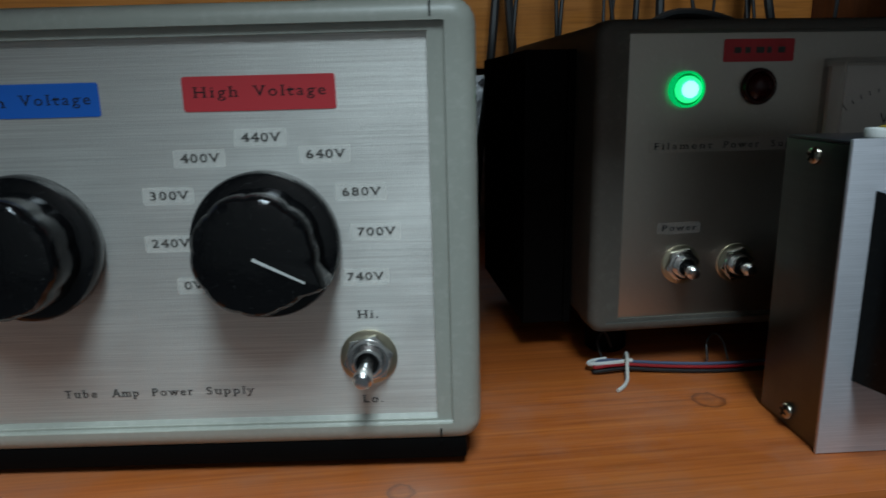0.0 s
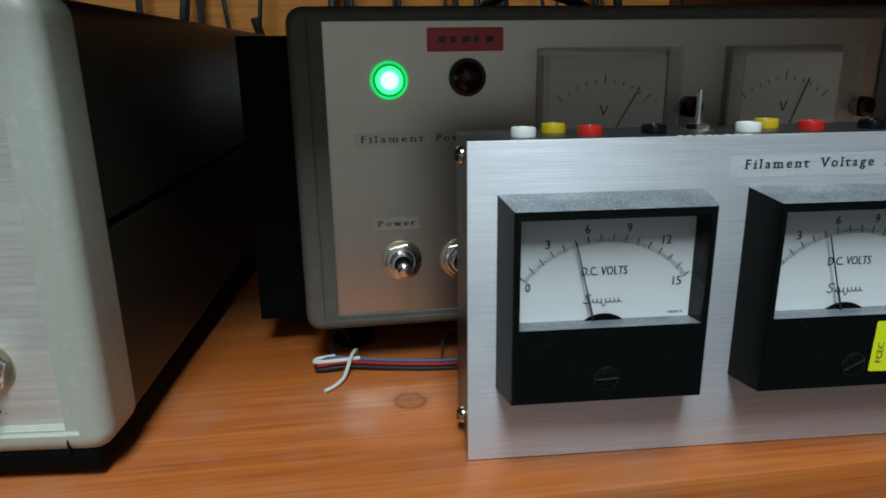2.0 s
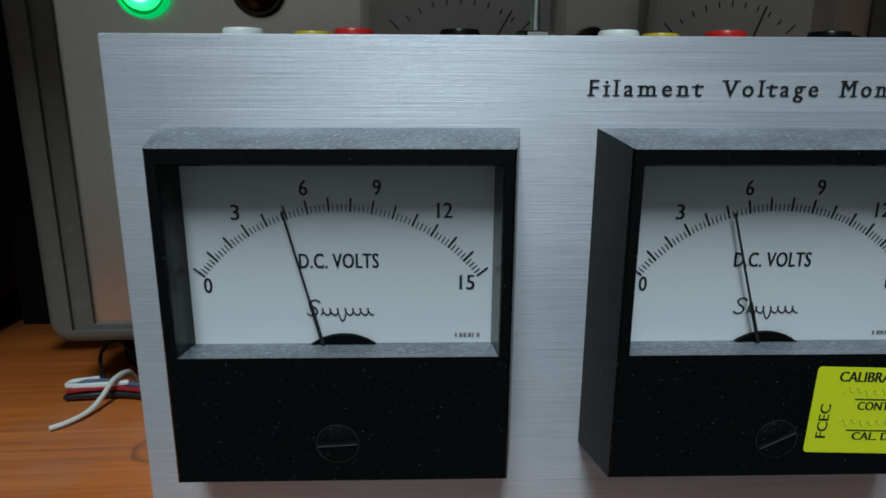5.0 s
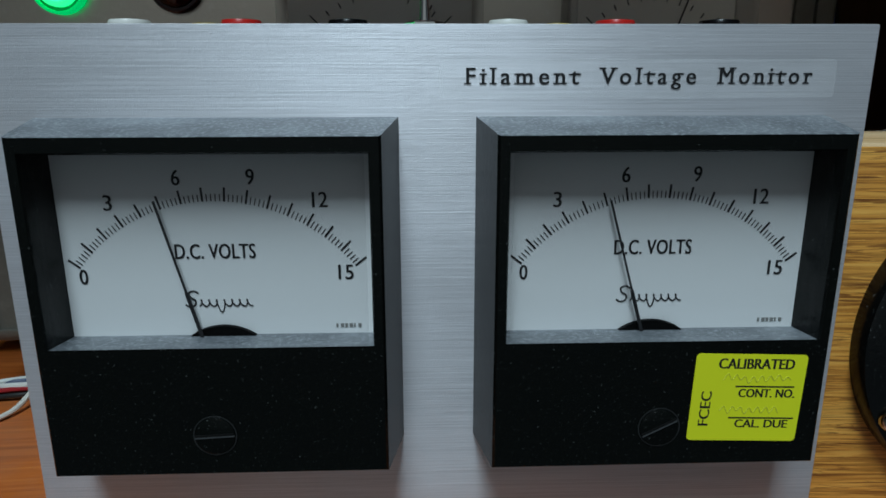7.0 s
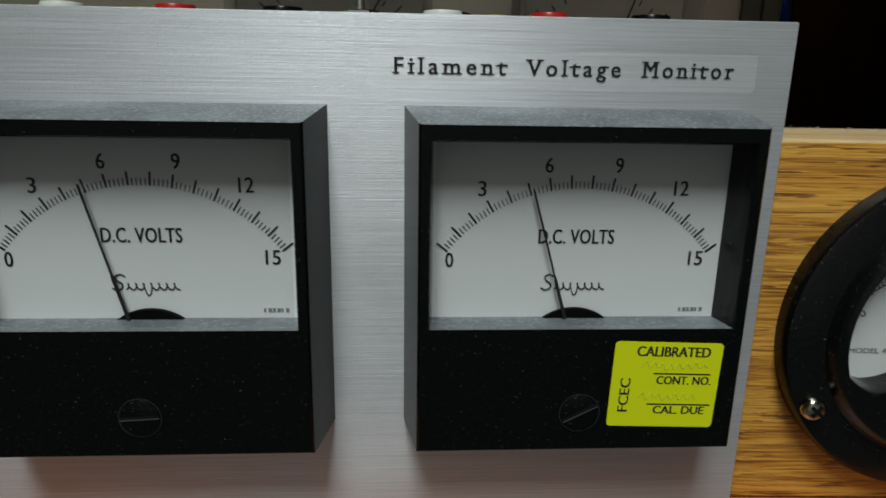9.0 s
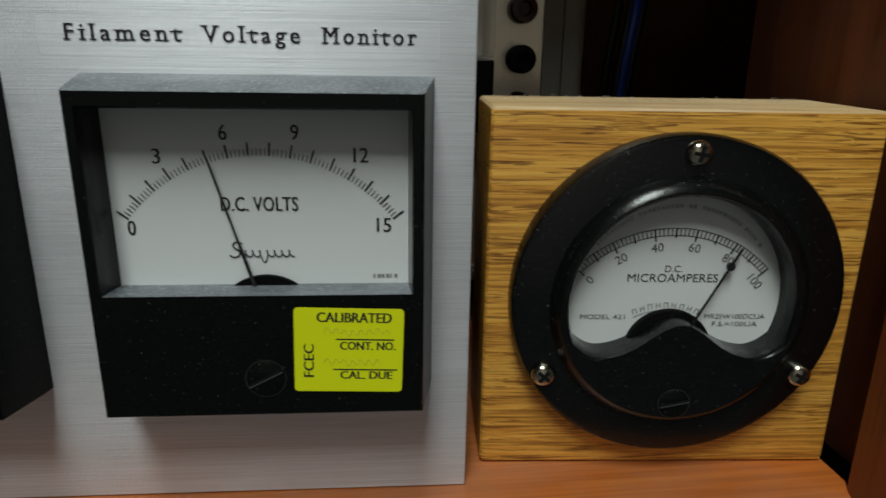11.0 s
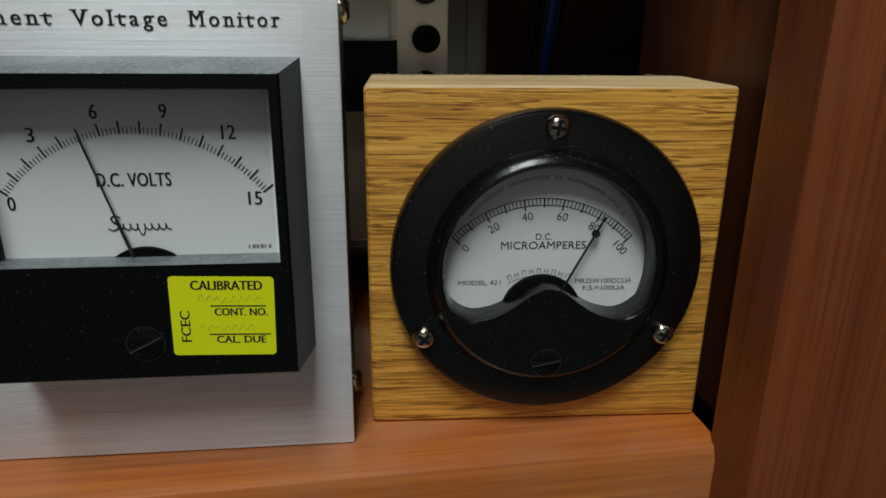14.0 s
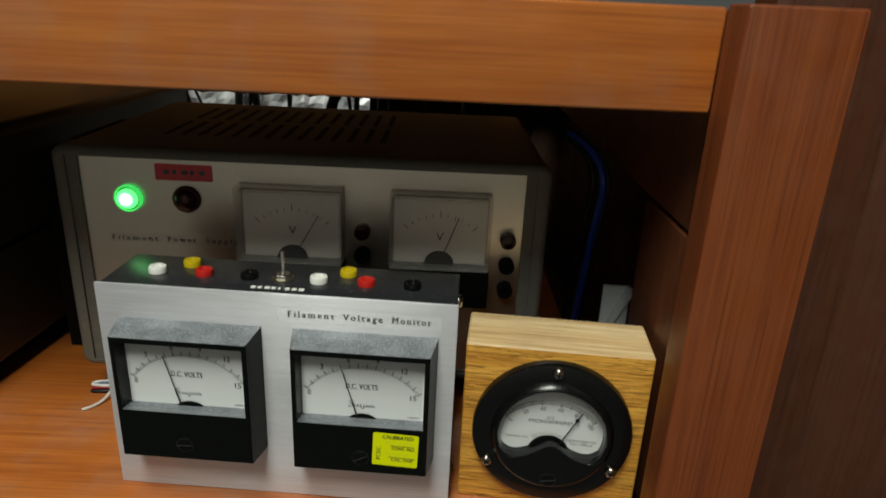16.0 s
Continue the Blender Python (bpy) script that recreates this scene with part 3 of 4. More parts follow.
for words, x0, x1, z in (("High", -78.6, -66.9, 115.4), ("Voltage", -62.0, -42.4, 115.6), ("n", -133.6, -131.2, 113.6), ("Voltage", -126.6, -107.3, 114.1)):
    x = (x0 + x1) / 2
    lettering("lettering", words, x, 3.0, lift(x, z), 2.9, INK, psu, x1 - x0, spacing=1.35, **TYPE)
for words, x, z, w in (("440V", -61.5, 102.9, 10.8), ("400V", -79.1, 97.4, 10.8), ("640V", -43.7, 98, 10.8), ("300V", -89.1, 86.9, 10.8), ("680V", -34.2, 87.1, 10.8), ("240V", -90.2, 73, 10.8), ("700V", -30.5, 75.4, 10.8), ("740V", -34.4, 61.9, 10.6), ("0V", -84.9, 60.2, 5.4)):
    zz = lift(x, z)
    part("value_label", tape(BM(), x - w / 2 - 2.0, x + w / 2 + 2.0, zz - 2.6, zz + 2.6, 3.16, 0.08), PANELTAPE, psu, "pale label tape").visible_shadow = False
    lettering("lettering", words, x, 3.05, zz, 2.4, INK_SOFT, psu, w, spacing=1.2, **TYPE)
for words, x, z, w in (("Hi.", -34.1, 50.2, 5.8), ("Lo.", -33.9, 22.8, 5.8), ("Tube", -123.2, 26.3, 9.8), ("Amp", -109.5, 26.4, 8.0), ("Power", -95.2, 26.5, 12.4), ("Supply", -77.6, 26.6, 14.4)):
    lettering("lettering", words, x, 3.05, lift(x, z), 2.5, INK_SOFT, psu, w, spacing=1.3, **TYPE)

# ---- the filament supply at the back ----
fil = thing("filament_supply", at(-55.6, 67.0, 0, 3.0), "grey-brown cased filament power supply with lit green lamp", "power supply")
W2, K0, K1 = 246, 17.5, 139
part("bezel", bezel(BM(), 0, W2, K0, K1, (7, 7, 4, 4), 3.6, 6.0, 14), CASE_DARK, fil, "", True, 50)
part("inner_ledge", frame_ring(BM(), 6.9, W2 - 6.9, K0 + 3.9, K1 - 3.9, (5.6, 5.6, 1.6, 1.2), 1.4, 13), CASE_DARK, fil)
part("front_panel", box(BM(), 12.3, W2 - 12.3, 2.6, 4.4, K0 + 5.3, K1 - 4.9), ALU_MATT, fil, "satin aluminium front panel")
part("body", prism(BM(), rounded(0.6, W2 - 0.6, K0 + 0.4, K1 - 0.4, 0, (6, 6, 6, 6)), 14.3, 150), CASE_DARK, fil)
for i in range(14):
    for j in range(2):
        part("vent_slot", box(BM(), 40 + 9 * i, 43 + 9 * i, 40 + 50 * j, 80 + 50 * j, K1 - 0.9, K1 - 0.25), GROOVE, fil)
for fx in (18, W2 - 18):
    for fy in (30, 130):
        part("foot", lathe(BM(), [(8, 0), (9, 1), (9.5, K0 + 1)], 20, "z", (fx, fy, 0)), MATTBLACK, fil, "black rubber foot")
hs = part("heat_sink", box(BM(), -3, 0, 26, 122, 14, 130), MATTBLACK, fil, "black finned heat sink", False)
for i in range(20):
    part("fin", box(BM(), -21, -3, 27 + 4.9 * i, 28.6 + 4.9 * i, 14, 130, 0.3, 1), MATTBLACK, hs)
lamp = part("pilot_lamp", lathe(BM(), [(6.8, 2.5), (6.8, 0.4), (6.5, -0.2), (6.0, -0.2), (5.9, 1.4)], 40, "y", (35.6, 0, 113.4)), GREEN_RING, fil, "lit green pilot lamp")
part("skirt", lathe(BM(), [(5.95, 1.2), (5.95, 0.9), (4.0, 0.9)], 32, "y", (35.6, 0, 113.4)), GREEN_DARK, lamp)
part("lens", lathe(BM(), [(5.0, 1.5), (5.0, -0.4), (4.7, -1.4), (4.3, -1.8), (3.6, -1.6), (3.2, -1.2)], 32, "y", (35.6, 0, 113.4)), GREEN_LENS, lamp, "glowing green lens")
part("lens_dome", lathe(BM(), [(3.1, 0.6), (3.1, -1.6), (2.8, -2.5), (1.9, -3.2), (0.3, -3.5)], 32, "y", (35.6, 0, 113.4)), GREEN_CORE, lamp, "brightest middle of the green lens")
lamp2 = part("pilot_lamp", lathe(BM(), [(6.9, 2.5), (6.9, 1.0), (6.4, 0.2), (5.6, 0.2), (5.4, 1)], 40, "y", (64.6, 0, 114)), RED_LENS, fil, "unlit dark red pilot lamp")
part("lens", lathe(BM(), [(5.4, 1.5), (5.4, -0.6), (4.4, -2.0), (3.0, -3.0), (0.3, -3.4)], 32, "y", (64.6, 0, 114)), RED_LENS, lamp2)
part("red_label", tape(BM(), 49.8, 78.2, 123.2, 131.6, 2.55), DARKRED_TAPE, fil, "dark red label tape with faint marks")
for i, w in enumerate((3.4, 2.6, 4.0, 2.2, 3.6)):
    part("label_mark", box(BM(), 54 + 4.4 * i, 54 + 4.4 * i + w * 0.8, 2.36, 2.42, 126.4, 128.6), INK_SOFT, fil)
part("name_label", tape(BM(), 22, 92, 89.6, 94.6, 2.56, 0.08), CLEARTAPE, fil).visible_shadow = False
for words, x0, x1 in (("Filament", 24.4, 47.6), ("Power", 52.6, 67.2), ("Supply", 72.2, 88.4)):
    lettering("lettering", words, (x0 + x1) / 2, 2.45, 92.0, 2.5, INK, fil, x1 - x0, spacing=1.4, **TYPE)
part("name_label", tape(BM(), 27.5, 45.5, 57.2, 62, 2.56, 0.08), CLEARTAPE, fil).visible_shadow = False
lettering("lettering", "Power", 36.6, 2.45, 59.6, 2.3, INK, fil, 14.2, spacing=1.3, **TYPE)
toggle(fil, 38.2, 2.6, 44.6, 8, 10.5, 1.25, 2)
toggle(fil, 61.5, 2.6, 44.2, 4, 10.5, 1.25, 2)


def clear_meter(parent, x0, x1, lean):
    """A panel meter with a clear plastic cover over its scale and a black lower half."""
    c = (x0 + x1) / 2
    cover = BM()
    box(cover, x0 + 1.5, x1 - 1.5, -8.9, -7.6, 86.6, 122.3)
    me = part("panel_meter", cover, CLEAR, parent, "panel meter with clear cover and black base")
    me.visible_shadow = False
    rim = part("cover_rim", frame_ring(BM(), x0, x1, 86.5, 124, (1.6, 1.6, 0.2, 1.8), -9.5, 2.6, 0.8), CLEAR_EDGE, me)
    rim.visible_shadow = False
    part("base", box(BM(), x0, x1, -9.5, 2.6, 66, 86.3, 0.8), MATTBLACK, me, "black lower half")
    part("dial", box(BM(), x0 + 2, x1 - 2, 0.2, 2.2, 86.4, 121), AGED_DIAL, me)
    part("hub", prism(BM(), [(c + 7.5 * math.cos(radians(18 * k)), 86.6 + 6.5 * math.sin(radians(18 * k))) for k in range(11)], -2.5, 0), MATTBLACK, me)
    ticks = BM()
    for i in range(11):
        q = radians(135 - 9 * i)
        n = len(ticks.verts)
        box(ticks, 23, 26.5 if i % 5 == 0 else 24.6, 0.0, 0.15, -0.18, 0.18)
        ticks.verts.ensure_lookup_table()
        turn_verts(ticks, ticks.verts[n:], Matrix.Translation((c, 0, 88)) @ Matrix.Rotation(-q, 4, "Y"))
    part("scale", ticks, INK, me)
    bm = box(BM(), -0.22, 0.22, -1.2, -0.9, 4, 27)
    turn_verts(bm, bm.verts[:], Matrix.Translation((c, 0, 86)) @ Matrix.Rotation(radians(lean), 4, "Y"))
    part("needle", bm, INK, me)
    lettering("lettering", "V", c, 0.05, 100.5, 4.2, INK, me)


clear_meter(fil, 91, 143.5, 30)
clear_meter(fil, 166.5, 217, 20)
for jx, jz, m in ((152.5, 101.5, RED_LENS), (152.5, 89, MATTBLACK), (226.3, 100, RED_LENS), (226.5, 86.3, MATTBLACK), (226.5, 73, MATTBLACK)):
    part("terminal", lathe(BM(), [(4.0, 2.6), (4.0, -2.5), (3.6, -3.4), (2.2, -3.6), (1.8, -1.4)], 28, "y", (jx, 0, jz)), m, fil)

# ---- the voltage monitor ----
mon = thing("voltage_monitor", at(0, 0, 0), "small brushed aluminium meter box with two panel meters", "meter box")
shell = BM()
box(shell, -0.6, 148.4, 0, 1.4, 0.3, 99.2, 0.35)
part("front_panel", shell, ALU, mon, "brushed aluminium front panel")
part("side_panel", box(BM(), 0.3, 1.7, 1.5, 35, 0.6, 97.2, 0.2), ALU_SHADED, mon)
part("side_panel", box(BM(), 146.3, 147.7, 1.5, 35, 0.6, 97.2, 0.2), ALU_SHADED, mon)
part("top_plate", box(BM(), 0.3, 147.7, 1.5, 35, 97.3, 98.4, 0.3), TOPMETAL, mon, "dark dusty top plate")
part("back_panel", box(BM(), 1.8, 146.2, 33.6, 35, 0.6, 97.2), ALU_SHADED, mon)
for sy, sz in ((18, 6.2), (18, 93.0)):
    pan_screw("screw", mon, 0.25, sy, sz, 2.9, "-x", NICKEL)
    pan_screw("screw", mon, 147.75, sy, sz, 2.9, "x", NICKEL)
part("name_label", tape(BM(), 74.8, 141.9, 87.3, 93.6, 0.0, 0.1), CLEARTAPE, mon, "clear label tape with black lettering").visible_shadow = False
for words, x0, x1 in (("Filament", 79.1, 97.9), ("Voltage", 101.9, 117.9), ("Monitor", 121.8, 137.6)):
    lettering("lettering", words, (x0 + x1) / 2, -0.13, 90.75, 2.7, INK, mon, x1 - x0, spacing=1.4, serif=True, bold=0.13)
for i, w in enumerate((2.6, 2.2, 3.0, 2.4, 1.2, 2.6, 2.6, 3.0)):
    part("label_mark", box(BM(), 62 + 2.85 * i, 62 + 2.85 * i + w * 0.75, 6.2, 8.6, 98.38, 98.46), WHITE_CAP, mon)


def jack(x, y, mat, slit=False):
    j = part("jack", lathe(BM(), [(3.75, 98.3), (3.8, 100.3), (3.5, 101.0), (2.2, 101.15), (1.9, 100.5)], 32, "z", (x, y, 0)), mat, mon)
    if slit:
        part("contact", lathe(BM(), [(1.3, 100.6), (1.3, 103.2), (0.7, 103.6)], 16, "z", (x, y, 0)), BLACK_CAP, j)


for dx in (0, 69.8):
    jack(18.4 + dx, 16.8, WHITE_CAP)
    jack(29.8 + dx * 0.995, 26.0, YELLOW_CAP)
    jack(38.7 + dx, 16.9, RED_CAP)
    jack(58.4 + dx, 16.6, BLACK_CAP)
sw = part("toggle_switch", lathe(BM(), [(4.7, 98.35), (4.7, 99.0), (3.4, 99.1)], 32, "z", (72.6, 17.5, 0)), STEEL, mon, "slim upright toggle switch")
hexa = BM()
lathe(hexa, [(3.7, 99.0), (3.7, 100.6), (3.3, 100.9), (2.0, 100.9)], 6, "z", (72.6, 17.5, 0))
part("nut", hexa, CHROME, sw)
part("lever", lathe(BM(), [(1.1, 100.6), (1.0, 102), (0.85, 104), (0.95, 110.2), (0.8, 111.0), (0.2, 111.3)], 18, "z", (72.6, 17.8, 0)), CHROME, sw)


def script_mark(parent, x, y, z, w):
    """A plain flowing mark in place of a maker's name: a tall curl, low waves and one tail."""
    l = x - w / 2
    pts = [(l + 2.3, z + 1.5), (l + 1.5, z + 1.9), (l + 0.7, z + 1.5), (l + 0.9, z + 0.8), (l + 1.7, z + 0.2), (l + 1.6, z - 0.6), (l + 0.7, z - 0.9), (l, z - 0.5)]
    tube_bm = tube(BM(), [(px, y, pz) for px, pz in pts], 0.17, 5)
    n = 40
    waves = []
    for i in range(n):
        u = i / (n - 1)
        q = u * 2 * math.pi * 7
        tail = -1.1 * math.exp(-((u - 0.42) / 0.03) ** 2)
        waves.append((l + 2.2 + (w - 2.3) * u + 0.3 * math.sin(q + 0.7), y, z - 0.25 + 0.6 * math.sin(q - 1.2) + tail))
    tube(tube_bm, waves, 0.14, 5)
    return part("maker_mark", tube_bm, INK, parent)


def volt_meter(x, tip, base, slot):
    """A deep black panel meter: a sloping housing, a set-back dial, printed scale, needle and a plain lower half."""
    loops = []
    bm = BM()
    for hw, z0, z1, y in ((30, 25.2, 84.3, 0), (29.6, 25.2, 84.0, -2.5), (27.8, 26.0, 82.4, -13.2), (27.4, 26.4, 82.2, -13.7), (26.0, 48.8, 79.9, -13.7), (25.8, 48.65, 79.6, -13.3), (25.2, 48.25, 79.8, -6.0)):
        loops.append([bm.verts.new((sx * hw, y, z)) for sx, z in ((-1, z0), (1, z0), (1, z1), (-1, z1))])
    for p, q in zip(loops, loops[1:]):
        for k in range(4):
            bm.faces.new((p[k], p[(k + 1) % 4], q[(k + 1) % 4], q[k]))
    me = part("panel_meter", bm, BLACK, mon, "black panel meter with white dial and dusty top", True, 20)
    me.matrix_local = at(x, 0, 0)
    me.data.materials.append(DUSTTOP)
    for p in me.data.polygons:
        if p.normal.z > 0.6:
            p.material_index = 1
    part("dial", box(BM(), -25.6, 25.6, -6.0, -5.4, 46.5, 80.3), DIAL, me, "white dial")
    ticks = BM()
    for i in range(76):
        q = radians((i - 37.5) / 37.5 * 52)
        n = len(ticks.verts)
        big = i % 5 == 0
        box(ticks, -0.16 if big else -0.07, 0.16 if big else 0.07, -6.12, -5.9, 28.7, 31.0 if big else 29.9)
        ticks.verts.ensure_lookup_table()
        turn_verts(ticks, ticks.verts[n:], Matrix.Translation((0, 0, 42.6)) @ Matrix.Rotation(q, 4, "Y"))
    part("scale", ticks, INK, me)
    for words, nx, nz in (("0", -22.3, 58.6), ("3", -16.95, 71.0), ("6", -5.8, 75.05), ("9", 6.1, 75.1), ("12", 16.85, 71.3), ("15", 20.7, 59.0)):
        lettering("number", words, nx, -6.1, nz, 2.55, INK, me, 1.3 if len(words) == 1 else 2.45, bold=0.12)
    lettering("lettering", "D.C. VOLTS", -0.5, -6.1, 62.8, 2.5, INK, me, 13.1, spacing=1.05, bold=0.14)
    small = BM()
    for i, w in enumerate((0.35, 0.6, 0.5, 0.6, 0.3, 0.55)):
        box(small, 19.0 + 0.75 * i, 19.0 + 0.75 * i + w, -6.1, -6.0, 49.3, 50.0)
    part("fine_print", small, PRINT_GREY, me)
    script_mark(me, -0.5, -6.02, 54.2, 11.2)
    part("hub", prism(BM(), [(9.3 * math.cos(radians(42 + 6 * k)), 40.8 + 9.3 * math.sin(radians(42 + 6 * k))) for k in range(17)], -6.9, -6.02), MATTBLACK, me)
    d = Vector((tip[0] - base[0], 0, tip[1] - base[1]))
    bm = box(BM(), -0.17, 0.17, -7.6, -7.35, -2, d.length)
    box(bm, -0.28, 0.28, -7.62, -7.33, -2, d.length * 0.3)
    turn_verts(bm, bm.verts[:], Matrix.Translation((base[0], 0, base[1])) @ Matrix.Rotation(math.atan2(d.x, d.z), 4, "Y"))
    part("needle", bm, INK, me)
    pane = part("glass", box(BM(), -24.9, 24.9, -11.4, -10.6, 47.8, 79.5), GLASS, me, "clear meter window")
    pane.visible_shadow = False
    for ob in me.children:
        if ob.name.split(".")[0] in ("dial", "scale", "number", "lettering", "maker_mark", "fine_print", "hub", "needle"):
            ob.location.y -= 0.3 * MM
    adjust_screw(me, -0.7 if x < 60 else 0.3, -13.7, 33.4, 3.4, slot)
    return me


volt_meter(37.9, (-9.1, 71.6), (-3.6, 49.6), 3)
volt_meter(111.0, (-8.4, 71.2), (-2.0, 49.1), 27)

# ---- calibration sticker on the second meter ----
sticker = thing("calibration_sticker", at(125.8, -13.72, 38.5, 0, 0, 1.8), "yellow calibration sticker on the black meter face", "sticker")
part("paper", tape(BM(), -9.4, 9.4, -7.9, 7.9, 0.0, 0.1, 0.7), YELLOW_STICKER, sticker)
lettering("lettering", "CALIBRATED", 0.8, -0.13, 6.1, 1.8, INK, sticker, 12.7, bold=0.17)
lettering("lettering", "CONT. NO.", 3.2, -0.13, 0.85, 1.5, INK, sticker, 9.5, bold=0.14)
lettering("lettering", "CAL. DUE", 3.0, -0.13, -4.75, 1.45, INK, sticker, 9.0, bold=0.14)
lettering("lettering", "FCEC", -6.8, -0.13, -2.1, 1.75, INK, sticker, 6.2, spin=90, bold=0.12)
part("rule", box(BM(), -2.2, 7.8, -0.14, -0.1, 2.0, 2.25), INK, sticker)
part("rule", box(BM(), -2.7, 8.5, -0.14, -0.1, -3.75, -3.5), INK, sticker)
scrawl = random.Random(8)
for z, n in ((3.6, 17), (-2.0, 15)):
    pts = [(-4.4 + 0.72 * i, -0.12, z + scrawl.uniform(0.2, 0.85) * (1 if i % 2 else -1)) for i in range(n)]
    part("pencil_mark", tube(BM(), pts, 0.07, 4), FAINT, sticker)

# ---- the round meter in its oak block ----
oak = thing("oak_meter_block", at(152.4, 7.9, 0, -2.4), "oak block with a round black microammeter", "meter")
block = part("block", box(BM(), 0, 78.4, 0, 31, 0.2, 78.7, 1.3, 3), OAK, oak, "varnished oak block with a dusty top")
block.data.materials.append(OAK_TOP)
for p in block.data.polygons:
    if p.normal.z > 0.5:
        p.material_index = 1
rnd = random.Random(5)
lint = BM()
for k in range(70):
    x, y = rnd.uniform(2, 76), rnd.uniform(14, 30.5)
    a, h, s = rnd.uniform(0, 6.28), rnd.uniform(0.1, 0.6) if k % 5 else rnd.uniform(0.05, 0.2), rnd.uniform(0.5, 2.2)
    tube(lint, [(x, y, 78.7), (x + 0.5 * s * math.cos(a), y + 0.3 * s * math.sin(a), 78.7 + h), (x + s * math.cos(a + 0.6), y + 0.4 * s * math.sin(a), 78.7 + h * rnd.uniform(0.1, 1.1))], 0.035, 4)
part("lint", lint, LINT, oak, "grey lint and dust fibres")

CX, CZ = 39.0, 40.2
rm = part("round_meter", lathe(BM(), [(34.2, 0.05), (34.2, -3.4), (33.7, -4.3), (32.8, -4.7), (27, -4.8), (25.6, -5.0), (23, -5.0), (22.9, -0.2)], 96, caps=False), SATIN, oak, "round black meter with white dial")
rm.matrix_local = at(CX, 0, CZ)
opening = []
for k in range(70):
    q = radians(-19.3 + 218.6 * k / 69)
    opening.append((22.5 * math.cos(q), 22.5 * math.sin(q)))
for k in range(1, 50):
    x = -21.2 + 42.4 * k / 50
    edge = max(0.0, (abs(x) - 15) / 6.2) ** 2 * 3.2
    opening.append((x, -10.6 + 7.4 * math.exp(-(x / 8.3) ** 2) + edge))
N = len(opening)
angles = [radians(-19.3 + 218.6 * k / 69) if k < 70 else radians(199.3 + 141.4 * (k - 69) / 50) for k in range(N)]


def shrink(p, k):
    return (p[0] * k, p[1] * k)


bm = BM()
rings = []
for r, y in ((26.4, -4.8), (26.1, -5.3), (25.5, -6.3), (24.7, -7.2), (23.9, -7.7)):
    rings.append([(r * math.cos(q), y, r * math.sin(q)) for q in angles])
for k, y in ((1.045, -7.75), (1.032, -7.55), (1.015, -6.9), (1.002, -5.9), (0.993, -4.6), (0.99, -1.0)):
    rings.append([(x * k, y, z * k) for x, z in opening])
outer, inner = rings[4], rings[5]
mid = [[tuple(a + (b - a) * k for a, b in zip(p, q)) for p, q in zip(outer, inner)] for k in (0.12, 0.5, 0.86)]
rings[5:5] = [[(x, -7.72, z) for x, y, z in ring] for ring in mid]
vr = [[bm.verts.new(p) for p in ring] for ring in rings]
for p, q in zip(vr, vr[1:]):
    for i in range(N):
        bm.faces.new((p[i], p[(i + 1) % N], q[(i + 1) % N], q[i]))
part("cover", bm, SATIN, rm, "black moulded cover with a wavy lower edge", True, 60)
part("dial", lathe(BM(), [(22.8, -0.6), (22.8, -1.2)], 64), DIAL, rm, "white dial")
ticks = BM()
DX, DZ = -0.9, 27.75 - CZ
for i in range(51):
    q = radians((i - 25) / 25 * 46.1)
    n = len(ticks.verts)
    size = 2.5 if i % 10 == 0 else 2.0 if i % 5 == 0 else 1.5
    w = 0.16 if i % 5 == 0 else 0.08
    box(ticks, -w, w, -1.32, -1.1, 27.5 - size, 27.5)
    ticks.verts.ensure_lookup_table()
    turn_verts(ticks, ticks.verts[n:], Matrix.Translation((DX, 0, DZ)) @ Matrix.Rotation(q, 4, "Y"))
for rad in (27.5, 26.0):
    for i in range(60):
        q = radians((i + 0.5 - 30) / 30 * 46.1)
        n = len(ticks.verts)
        box(ticks, -0.40, 0.40, -1.31, -1.1, rad - 0.07, rad + 0.07)
        ticks.verts.ensure_lookup_table()
        turn_verts(ticks, ticks.verts[n:], Matrix.Translation((DX, 0, DZ)) @ Matrix.Rotation(q, 4, "Y"))
part("scale", ticks, INK, rm)
for i, words in enumerate(("0", "20", "40", "60", "80", "100")):
    q = (i - 2.5) / 2.5 * 46.1
    rr = 23.6
    lettering("number", words, DX * 0.7 + rr * math.sin(radians(q)), -1.3, DZ + rr * math.cos(radians(q)), 1.8, INK_SOFT, rm, spin=-q)
lettering("lettering", "D.C.", -0.6, -1.3, 46.6 - CZ, 1.4, INK_SOFT, rm, 3.6)
lettering("lettering", "MICROAMPERES", -0.6, -1.3, 44.6 - CZ, 1.75, INK, rm, 18.8)
lettering("lettering", "MODEL 421", -14.3, -1.3, 36.0 - CZ, 1.05, INK_SOFT, rm, 9.4)
lettering("lettering", "MR25W100DCUA", 13.4, -1.3, 36.2 - CZ, 1.1, INK_SOFT, rm, 12.8)
lettering("lettering", "F.S.=100UA", 13.6, -1.3, 34.5 - CZ, 1.05, INK_SOFT, rm, 9.6)
marks = BM()
for i in range(9):
    q = radians((i - 4) * 6.2)
    n = len(marks.verts)
    for sx in (-0.48, 0.3):
        box(marks, sx - 0.07, sx + 0.07, -1.31, -1.15, 14.9, 16.1)
    box(marks, -0.45, 0.3, -1.31, -1.15, 15.98 - 0.5 * (i % 2), 16.1 - 0.5 * (i % 2))
    marks.verts.ensure_lookup_table()
    box(marks, -0.85, 0.85, -1.3, -1.15, 14.35, 14.47)
    marks.verts.ensure_lookup_table()
    turn_verts(marks, marks.verts[n:], Matrix.Translation((-1.2, 0, -17.0)) @ Matrix.Rotation(q, 4, "Y"))
